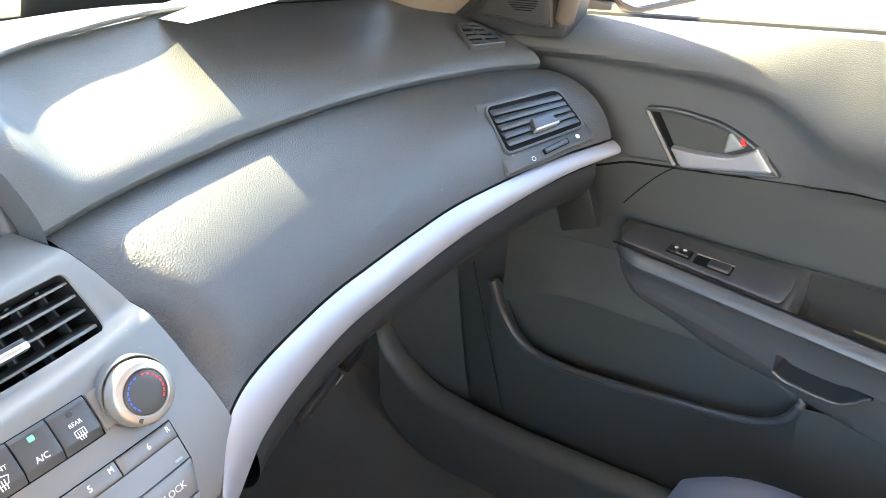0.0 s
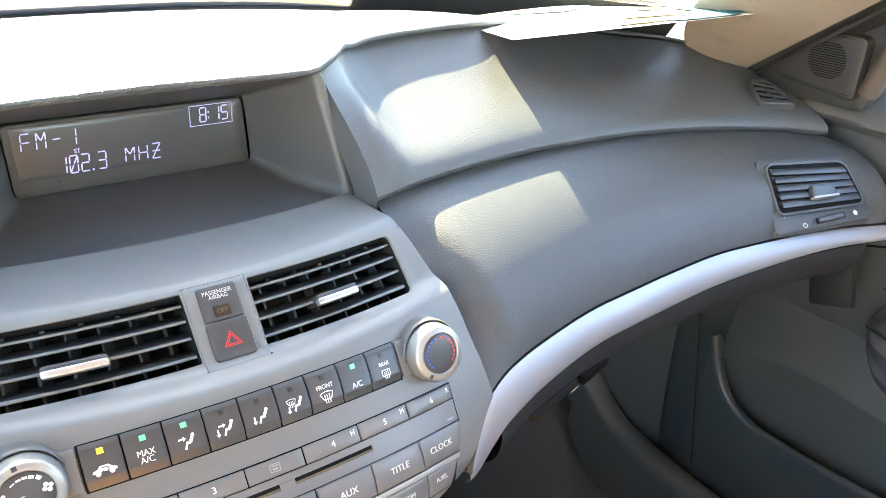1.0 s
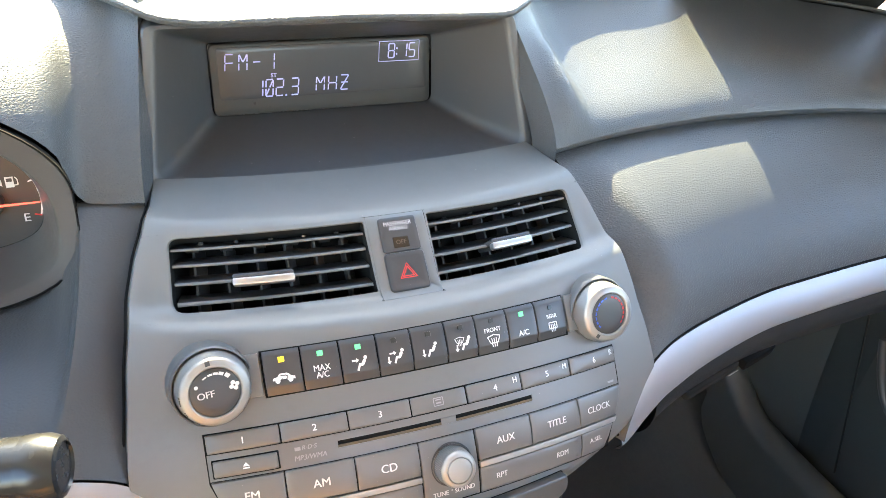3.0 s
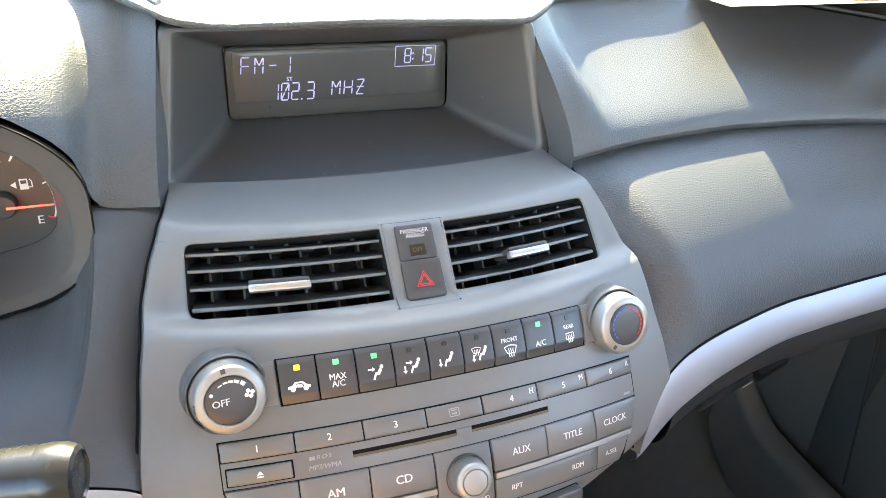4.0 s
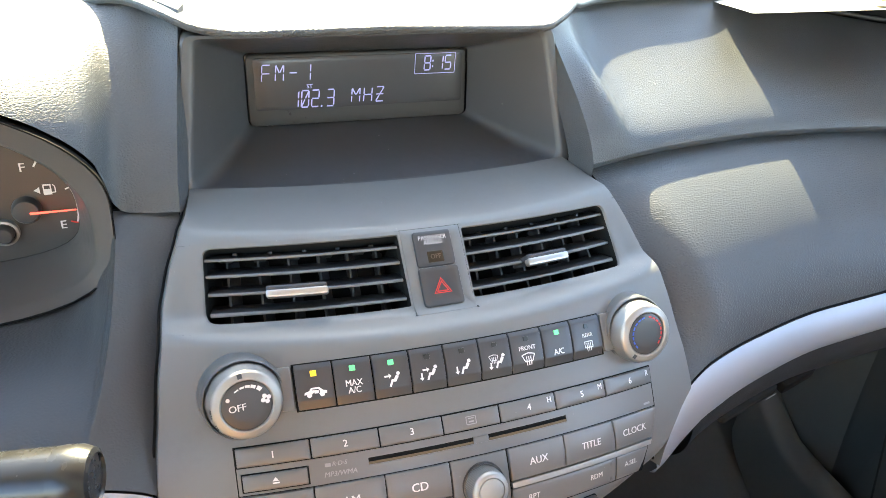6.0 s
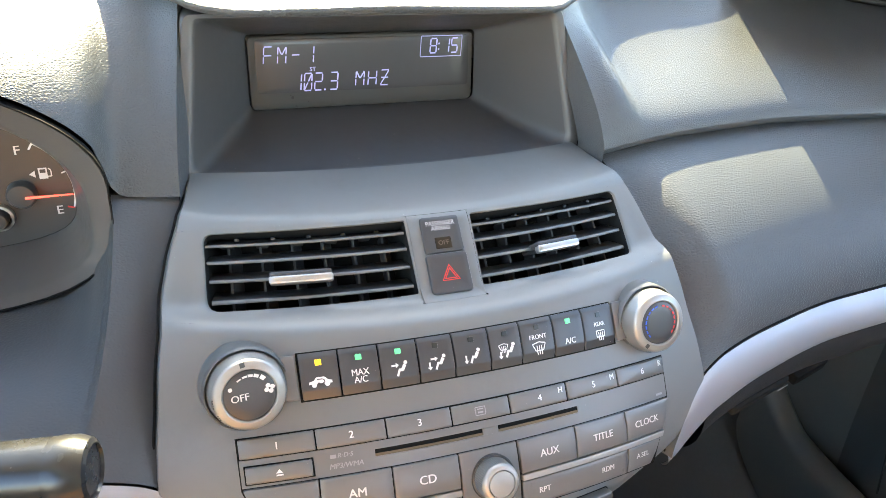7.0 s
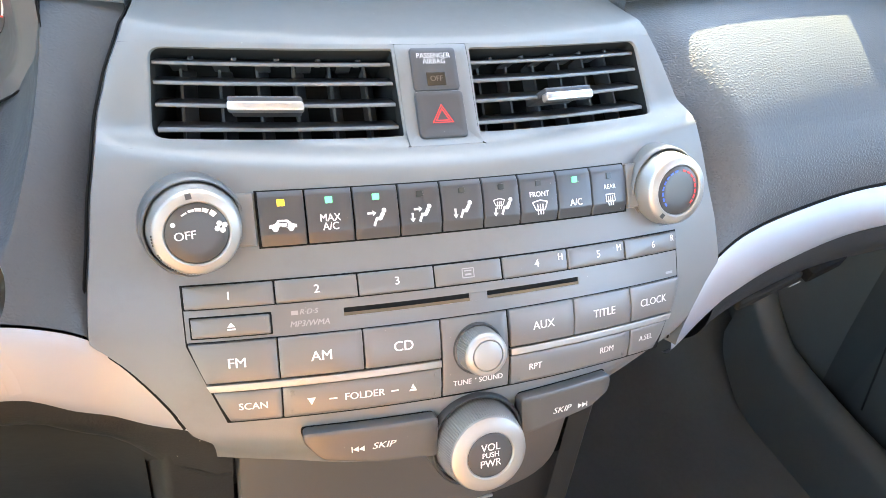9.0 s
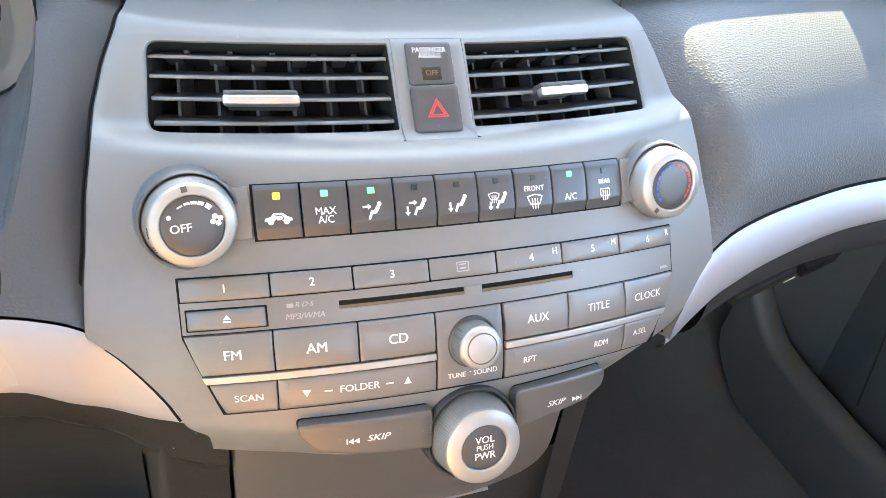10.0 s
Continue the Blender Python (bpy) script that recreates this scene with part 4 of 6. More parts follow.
    for text, pts, tx in top:
        key(t, "source_key", pts, text, .0067 if len(text) < 3 else .0060, tx, .0857, h=.0022, bold=0.0)
    for a, b, c, d in ((-.1287, -.0190, -.1270, -.0190), (.0184, .1287, .0184, .1270)):
        part("silver_line", slab(rounded([(c, .0720), (d, .0720), (b, .0756), (a, .0756)], .0004, 1, .006), row, -.001, .0026, .0006), SATIN, t, "thin satin metal line")
    p0, p1 = .0556, .0716
    key(t, "scan_key", [(-.1195, p0), (-.0958, p0), (-.0958, p1), (-.1262, p1)], "SCAN", .0050, -.1085, .0638, h=.0014, r=.0012)
    k = key(t, "folder_key", [(-.0954, p0), (-.0192, p0), (-.0192, p1), (-.0954, p1)], "FOLDER", .0052, -.0575, .0638, h=.0014)
    for sign in ([(-.0844, .0652), (-.0804, .0652), (-.0824, .0614)], [(-.0360, .0622), (-.0320, .0622), (-.0340, .0660)], [(-.0742, .0633), (-.0705, .0633), (-.0705, .0641), (-.0742, .0641)], [(-.0448, .0633), (-.0412, .0633), (-.0412, .0641), (-.0448, .0641)]):
        part("folder_sign", flat_shape([sign], row, 0, 0, .0022), PAINT, k)
    k2 = key(t, "repeat_key", [(.0182, p0), (.0952, p0), (.0962, p1), (.0182, p1)], h=.0014)
    part("lettering", text_mesh("RPT", .0049, row, .0325, .0640, .0022, 0, .95), PAINT, k2)
    part("lettering", text_mesh("RDM", .0049, row, .0790, .0640, .0022, 0, .95), PAINT, k2)
    key(t, "sound_select_key", [(.0956, p0), (.1165, p0), (.1258, p1), (.0966, p1)], "A.SEL", .0045, .1080, .0650, h=.0014, r=.0012)
    for x in (-.0916, -.0904, -.0228, .0238, .0910, .0920):
        part("ridge", slab(rounded([(x - .0004, .0578), (x + .0004, .0578), (x + .0004, .0694), (x - .0004, .0694)], .0001, 1), row, .001, .0019, .0002), BUTTON, t)
    key(t, "tune_plate", [(-.0186, p0), (.0174, p0), (.0172, q1), (-.0186, q1)], h=.0010)
    part("lettering", text_mesh("TUNE", .0040, row, -.0085, .0622, .0019, .0, .95), PAINT, t)
    part("lettering", text_mesh("SOUND", .0040, row, .0070, .0622, .0019, .0, .95), PAINT, t)
    f0 = knob_frame(0.0003, 0.0786)
    f = lambda a, b, h: f0(a, b, h)
    part("knob_well", lathe([(.0135, .0006), (.0133, .0018), (.0126, .0020), (.0121, .0008)], f, 48, cap=False), BLACK, t)
    kn = part("tune_knob", lathe([(.0118, .0010), (.0114, .0100), (.0109, .0118)], f, 120, knurl=((0, 1), .0005)), KNURL, t, "satin knurled knob")
    part("knob_face", lathe([(.0110, .0112), (.0107, .0128), (.0094, .0140), (.0080, .0142), (.0077, .0134), (.0074, .0142), (.005, .0148), (.0012, .0150)], f, 56), SATIN, kn)
    # skip keys and the volume knob
    for s in (-1, 1):
        pts = [(-.0878, .0486), (-.0868, .0420), (-.0790, .0325), (-.0530, .0275), (-.0225, .0257), (-.0222, .0480)]
        if s > 0:
            pts = [(.0222, .0490), (.0235, .0268), (.0668, .0338), (.0787, .0404), (.0798, .0474), (.0788, .0510)]
        part("skip_gap", slab(rounded([(x * 1.006 + s * .0004, q + (.0005 if q > .04 else -.0004)) for x, q in pts], .003, 3, .006), row, -.002, .0004, .0002), GAP, t)
        k = part("skip_key", slab(rounded(pts, .003, 4, .006), row, -.002, .0065, .0014), SKIP, t)
        part("lettering", text_mesh("SKIP", .0047, row, -.0500 if s < 0 else .0470, .0372, .0068, 0, 1.25, 0.0, .3), PAINT, k)
        b = -.0610 if s < 0 else .0595
        tri = [[(0, .0015), (0, -.0015), (s * .0028, 0)], [(s * .0028, .0015), (s * .0028, -.0015), (s * .0056, 0)], [(s * .0056, .0015), (s * .0062, .0015), (s * .0062, -.0015), (s * .0056, -.0015)]]
        part("skip_sign", flat_shape(tri, row, b - s * .002, .0368, .0068), PAINT, k)
    f0 = knob_frame(-0.0005, 0.0284)
    f = lambda a, b, h: f0(a, b, h)
    part("volume_well", lathe([(.0262, -.008), (.0258, .0035), (.0250, .0046), (.0240, .0044), (.0236, .002)], f, 72, cap=False), BLACK, t)
    kn = part("volume_knob", lathe([(.0234, -.002), (.0231, .0020), (.0209, .0160), (.0203, .0172)], f, 200, knurl=((1, 2), .0005)), KNURL, t, "large satin knurled volume knob")
    part("knob_face", lathe([(.0204, .0166), (.0199, .0184), (.0184, .0195), (.0128, .0200), (.0122, .0194), (.0120, .0182)], f, 80, cap=False), SATIN, kn)
    part("knob_cap", lathe([(.0121, .0170), (.0120, .0192), (.0114, .0195), (.004, .0196), (.001, .0196)], f, 48), KEY, kn, "dark cap")
    for txt, dy, sz in (("VOL", .0046, .0056), ("PUSH", .0004, .0041), ("PWR", -.0042, .0056)):
        part("lettering", text_mesh(txt, sz, f, 0, dy, .0199, .0, .95), PAINT, kn)


build_panel()
for side_sign in (-1, 1):
    build_vent(side_sign)
build_hazard()
build_climate()
build_radio()


# ---- driver's side of the dash ----
brow_z = curve1((.147, .178, .1855, .190, .200, .214, .2236, .25, .28, .37, .46, .53, .57, .62), (.719, .7222, .731, .752, .767, .779, .7856, .7975, .8065, .8165, .8065, .777, .75, .70))


brow_y = curve1((.147, .18, .19, .23, .37, .55, .62), (.145, .144, .141, .136, .133, .14, .14))


def driver_profile(a, t, push=None):
    """The pad's section at a from the middle: steep over the gauges, leaning back beside the display."""
    w = min(1, max(0, (a - .150) / .085))
    w = w * w * (3 - 2 * w)
    hump = math.exp(-((a - .37) / .17)**2)
    near = max(0, 1 - (a - .147) / .55)
    p0 = Vector((-a, brow_y(a) - .001, .7185))
    p3 = Vector((-a + .014 * near**8, crease_back(-a) + .004, crease_up(-a) - .006 + .024 * hump))
    p1 = p0 + Vector((0, .010 - .016 * w, .024 + .030 * w + .014 * hump))
    p2 = p0.lerp(p3, .58) + Vector((0, .002 - .050 * w, .006 + .026 * w + .008 * hump))
    shift = Vector((0, brow_push(a) if push is None else push, 0))
    return bez(p0, p1 + shift, p2 + shift, p3, t)


@functools.lru_cache(None)
def brow_t(a):
    lo, hi = 0.0, .9
    for _ in range(24):
        t = (lo + hi) / 2
        lo, hi = (t, hi) if driver_profile(a, t, 0).z < brow_z(a) else (lo, t)
    return lo


@functools.lru_cache(None)
def brow_push(a):
    """How far the section leans forward to meet the brow line."""
    t = brow_t(a)
    k = 3 * t * (1 - t)**2 + 3 * t * t * (1 - t)
    w = min(1, max(0, (a - .165) / .03))
    return w * (brow_y(a) - driver_profile(a, t, 0).y) / max(k, .15)


def driver_pad(u, v):
    a = .147 + (u**1.3) * (.61 - .147)
    t = brow_t(a)
    return driver_profile(a, t + (1 - t) * v)


def cluster_loop(y, k, n=80):
    """The gauge opening, from its seam (k=0) to the dial (k=1)."""
    out = []
    for i in range(n):
        t = 2 * math.pi * i / n
        c, s = math.cos(t), math.sin(t)
        wide, up, low, mid = .185 - .0265 * k, .0795 + .004 * k, .0760 - .039 * k, .735 - .033 * k
        e, b = (2.0, up) if s > 0 else (4.0, low)
        r = (abs(c)**e + abs(s)**e)**(-1 / e)
        out.append(Vector((-.37 + wide * r * c, y, mid + b * r * s)))
    return out


def build_driver_side():
    t = thing("driver_dash_pad", "sunlit dark grained vinyl dash pad hooding the gauges", "dashboard pad")
    part("pad_skin", sheet(driver_pad, 90, 26), VINYL, t)

    def flank(u, v):
        p = driver_pad(0, v)
        return p.lerp(Vector((-.1405 + .012 * v, p.y + .022 - .006 * v, p.z + .001)), u)
    part("hood_side_face", sheet(flank, 4, 20), VINYL, t)
    part("corner_fill", sheet(lambda u, v: flank(u, 0) + Vector((0, 0, -.016 * v)), 4, 2), VINYL, t)

    def brow(u, v):
        a = .180 + u * (.56 - .180)
        p = driver_profile(a, brow_t(a))
        q = Vector((-.37 - (a - .37) * .965, .185, .735 + (brow_z(a) - .735) * .93 - .004))
        return p.lerp(q, v) + Vector((0, 0, .004 * math.sin(math.pi * v)))
    part("brow_underside", sheet(brow, 70, 8), VINYL_FINE, t)

    up = curve1((.128, .136, .145, .16, .177, .189, .21, .30, .60), (.552, .562, .572, .588, .6055, .6134, .6213, .632, .635))
    lo = curve1((.128, .136, .160, .185, .21, .30, .60), (.548, .5505, .5545, .566, .584, .596, .602))
    yy = curve1((.128, .136, .150, .177, .21, .30, .60), (-.001, .004, .010, .0195, .018, .018, .012))
    low_top = curve1((.147, .178, .1865, .188, .1905, .196, .2025, .221, .2535, .37, .49, .56, .62), (.720, .7225, .7225, .712, .700, .689, .679, .6655, .6595, .6585, .6595, .69, .70))
    k = thing("driver_lower_pad", "dark blue-grey vinyl dash pad between gauges and silver trim", "dashboard pad")

    def low(u, v):
        a0 = .1475 + .0295 * min(1, v * 1.15)
        a = a0 + u**1.8 * (.62 - a0)
        ta = .1475 + u**1.8 * (.62 - .1475)
        w = min(1, u / .55)
        w = w * w * (3 - 2 * w)
        p0 = Vector((-ta, .153 - .012 * w, low_top(ta) + .001))
        p3 = Vector((-a, yy(max(a, .177)) + .001, up(max(a, .177)) + .001))
        p1 = p0.lerp(p3, .26) + Vector((0, .004 - .016 * w, .003 + .012 * w))
        p2 = p0.lerp(p3, .74) + Vector((0, -.008 * w, .012 * w))
        return bez(p0, p1, p2, p3, v)
    part("pad_skin", sheet(low, 110, 26), VINYL_SOFT, k)
    part("upper_seam", tube([low(i / 40 * .32, .012) + Vector((0, -.0004, .0008)) for i in range(41)], .0007, 6), GAP, k)
    c = thing("instrument_cluster", "dark instrument cluster with white markings and a red fuel needle", "instrument cluster")
    part("bezel", rings([cluster_loop(y, k) for y, k in ((.1335, .015), (.1325, .04), (.1350, .10), (.1420, .42), (.1450, .50), (.1520, .56), (.175, .78), (.2030, .985))], cap1=False), CLUSTER, c)
    part("seam", rings([cluster_loop(.1300, -.012), cluster_loop(.1300, .012), cluster_loop(.1400, .02)], cap1=False), GAP, c)
    part("dial", rings([cluster_loop(.2035, 1.0), [Vector((-.37, .2036, .72)).lerp(p, .3) for p in cluster_loop(.2036, 1.0)]], cap1=True), DIAL, c)
    f = lambda x, z, h=0.0: Vector((-.2508 + x, .2030 - h, .7033 + z))
    part("needle_hub", lathe([(.0125, -.002), (.0122, .004), (.0105, .006), (.004, .0065), (.001, .0065)], lambda a, b, h: f(a * .72 + .0095, b * .72 + .0008, h), 32), KEY, c)
    nd = bmesh.new()
    nd.faces.new([nd.verts.new(f(x, z, .0075)) for x, z in ((.0120, -.0004), (.0398, .0002), (.0398, .0012), (.0120, .0014))])
    part("needle", nd, RED_GLOW, c, "red fuel needle")
    pol = arc_strokes(.0395, .0405, radians(58), radians(-18), 18) + arc_strokes(.0355, .0405, radians(59.2), radians(57.4), 1) + arc_strokes(.0368, .0405, radians(21.4), radians(20), 1)
    part("fuel_scale", flat_shape(pol, f, 0, 0, .0006), PAINT, c)
    part("empty_mark", flat_shape(arc_strokes(.0360, .0405, radians(-16.6), radians(-18.2), 1), f, 0, 0, .0007), RED, c)
    part("lettering", text_mesh("F", .0085, f, .0120, .0300, .0006), PAINT, c)
    part("lettering", text_mesh("E", .0085, f, .0295, -.0130, .0006), PAINT, c)
    pump = [[(-.003, -.0035), (.002, -.0035), (.002, .004), (-.003, .004)], [(-.0085, 0), (-.005, .0024), (-.005, -.0024)]] + stroke([(.002, -.002), (.0042, -.002), (.0042, .002), (.003, .0036)], .0007)
    part("fuel_sign", flat_shape(pump, f, .0245, .0135, .0006), PAINT, c)
    part("pump_window", flat_shape([[(-.0022, .0006), (.0012, .0006), (.0012, .0030), (-.0022, .0030)]], f, .0245, .0135, .0007), DIAL, c)
    part("knob_ring", lathe([(.0092, -.001), (.0090, .003), (.0074, .0036), (.0068, .0010)], lambda a, b, h: Vector((-.2570 + a, .2030 - h, .689 + b)), 28, cap=False), SATIN, c, "satin ring round the trip knob")
    part("trip_knob", lathe([(.0062, 0), (.006, .006), (.0048, .0075), (.001, .0078)], lambda a, b, h: Vector((-.2570 + a, .2030 - h, .689 + b)), 24), KEY, c)
    # silver trim below, mirrored and widening
    s = thing("silver_dash_trim", "silver-painted trim strip running under the driver dash", "dash trim")

    def strip(u, v):
        a = .129 + u * (.62 - .129)
        zt, zl = up(a), min(lo(a), up(a) - .002)
        return Vector((-a, yy(a) - (.0015 + .0025 * min(1, u * 6)) * (math.sin(math.pi * min(v, .5))**.6 - .4 * max(0, 2 * v - 1)**6) - .008 * v * min(1, u * 5) * (1 - u), zt + (zl - zt) * v))
    part("strip", sheet(strip, 90, 12), SILVER, s)

    def bulge(u, v):
        a = math.pi * (1 - u)
        k = 1 - v
        w, z = .2348 + .030 * k * math.cos(a), .5885 + .040 * k * math.sin(a)
        zt, zl = up(w), lo(w)
        p = strip((w - .129) / .491, min(.97, max(.03, (zt - z) / (zt - zl))))
        return Vector((-w, p.y + .0006 - .0009 * math.sin(math.pi * min(1, v / .34)), z))
    part("lock_bulge", sheet(bulge, 28, 12), SILVER, s, "raised silver surround of the ignition lock")
    n = thing("knee_panel", "dark grey plastic knee panel under the driver dash", "dash panel")

    def knee(u, v):
        a = .119 + u * (.62 - .119)
        p = strip(max(0, (a - .129) / .491), 1)
        roll = .014 * min(1, max(0, (a - .150) / .03))
        return Vector((-a, p.y + .0006 + roll * v**4, p.z + .0006 - .0256 * v - .005 * v * v))
    part("panel", sheet(knee, 60, 8), KNEE, n)

    def under(u, v):
        p = knee(u, 1)
        return p + Vector((0, .23 * v, -.42 * v))
    part("underside", sheet(under, 40, 5), UNDER, n)


DIAL = material("smoked_dial", (0.050, 0.046, 0.043), 0.35, mottle=0.12)
CLUSTER = material("brown_grey_cluster_plastic", (0.095, 0.088, 0.082), 0.36, grain=0.15, size=1400, mottle=0.08, dust=120.0)
RED_GLOW = glowing("needle_red", (0.75, 0.06, 0.04), 0.35)


def build_stalk():
    t = thing("wiper_stalk", "worn shiny black wiper stalk on the steering column", "column stalk")
    tip, root = Vector((-.1950, -.040, .6850)), Vector((-.36, .000, .675))
    ax = (tip - root).normalized()
    a = ax.cross(Vector((0, 0, 1))).normalized()
    b = a.cross(ax)
    fr = lambda p, q, h: root + ax * h + a * p + b * q
    L = (tip - root).length
    part("lever", lathe([(.0090, 0), (.0098, L * .45), (.0138, L * .62), (.0147, L - .016)], fr, 40), GLOSSY_BLACK, t)
    part("end_switch", lathe([(.0146, L - .0165), (.0151, L - .012), (.0149, L - .006), (.0132, L - .001), (.0110, L), (.0106, L - .0012), (.0030, L - .0010)], fr, 40), GLOSSY_BLACK, t)


GLOSSY_BLACK = material("worn_black_plastic", (0.016, 0.016, 0.017), 0.26, mottle=0.3, grain=0.1, size=500, spec=0.4)


def build_wheel():
    t = thing("steering_wheel", "dark leather steering wheel with three spokes", "steering wheel")
    c, up, rt = Vector((-.372, -.165, .640)), Vector((0, .42, .907)), Vector((1, 0, 0))
    pts = [c + rt * .185 * math.cos(2 * math.pi * i / 72) + up * .185 * math.sin(2 * math.pi * i / 72) for i in range(72)]
    part("rim", tube(pts, .0155, 14, closed=True), LEATHER, t)
    back = up.cross(rt)
    hub = lambda a, b, h: c + rt * a + up * b - back * h
    part("hub", lathe([(.075, -.05), (.078, -.015), (.070, .004), (.03, .012), (.004, .013)], hub, 40), DARK, t)
    for ang in (8, 172, 270):
        d = rt * math.cos(radians(ang)) + up * math.sin(radians(ang))
        part("spoke", tube([c + d * .06, c + d * .12, c + d * .178], .013, 10, flat=1.6), DARK, t)
    k = thing("steering_column", "dark plastic steering column shroud", "steering column")
    ax = (Vector((-.372, .10, .60)) - c).normalized()
    part("shroud", tube([c + ax * .07, c + ax * .12, c + ax * .28], .05, 20), DARK, k)


LEATHER = material("worn_grey_leather", (0.13, 0.14, 0.12), 0.55, grain=0.7, size=700, kind="leather")


TRAY = material("taupe_tray_plastic", (0.070, 0.066, 0.060), 0.42, metal=0.0, grain=0.2, size=1200)


# ---- lower console ----
def build_console():
    t = thing("lower_console", "grey plastic tray door below the radio with dark side columns", "centre console")

    at = lambda x, z, h=0.0: Vector((x, .004 + .10 * (.55 - z) * 0 - h, z))
    lp = rounded([(-.1165, .556), (-.1165, .440), (.030, .4345), (.0868, .452), (.0868, .556)], [.004, .02, .03, .03, .004], 6, .01)
    part("tray_door", slab(lp, at, -.012, .004, .003), TRAY, t)
    part("tray_line", slab(rounded([(.010, .4380), (.046, .4384), (.046, .4400), (.010, .4396)], .0004, 2), at, .003, .0048, .0004), CHROME, t, "thin chrome line")
    part("lower_fascia", block((.232, .03, .36), (-.006, .030, .27), .006), GLOVE, t)
    for s in (-1, 1):
        x0, x1 = (-.1635, -.1190) if s < 0 else (.0885, .1115)

        def column(u, v):
            e = u if s < 0 else 1 - u
            x = x0 + (x1 - x0) * u + (.004 * v if s > 0 else 0)
            return Vector((x, (.009 if s < 0 else .004) + .030 * (1 - min(1, e * 3.2))**2 - .010 * v, (.556 - .35 * min(0, x + .135) if s < 0 else .565) - (.286 if s < 0 else .34) * v))
        part("side_column", sheet(column, 16, 20), KNEE, t, "dark grained side column")

        def wall(u, v):
            return Vector((x0 if s < 0 else x1, .030 + .40 * u - .01 * v, .56 - .45 * v))
        part("side_wall", sheet(wall, 10, 10), GLOVE, t)
    k = thing("centre_tunnel", "dark plastic tunnel console between the seats", "centre console")
    part("tunnel", block((.22, .62, .22), (0, -.32, .20), .03, seg=3), DARK, k)


# ---- passenger door ----
crease_door = curve1((-.55, -.30, -.22, -.187, -.151, -.093, 0, .085, .30), (.60, .605, .625, .655, .684, .699, .706, .711, .715))


def door_x(y, z):
    zc = crease_door(y)
    if z > zc:
        w = (z - zc) / (.757 - zc)
        if w < .4:
            k = w / .4
            return .727 - .027 * k * k * (3 - 2 * k)
        k = (w - .4) / .6
        return .700 + .032 * k**1.5
    if z > .605:
        return .727 + .008 * (zc - z) / max(.01, zc - .605)
    k = (.605 - z) / .5
    return .739 + .012 * math.sin(min(1, k * 1.6) * math.pi) - .012 * k


def door(y, z, h=0.0):
    return Vector((door_x(y, z) - h, y, z))


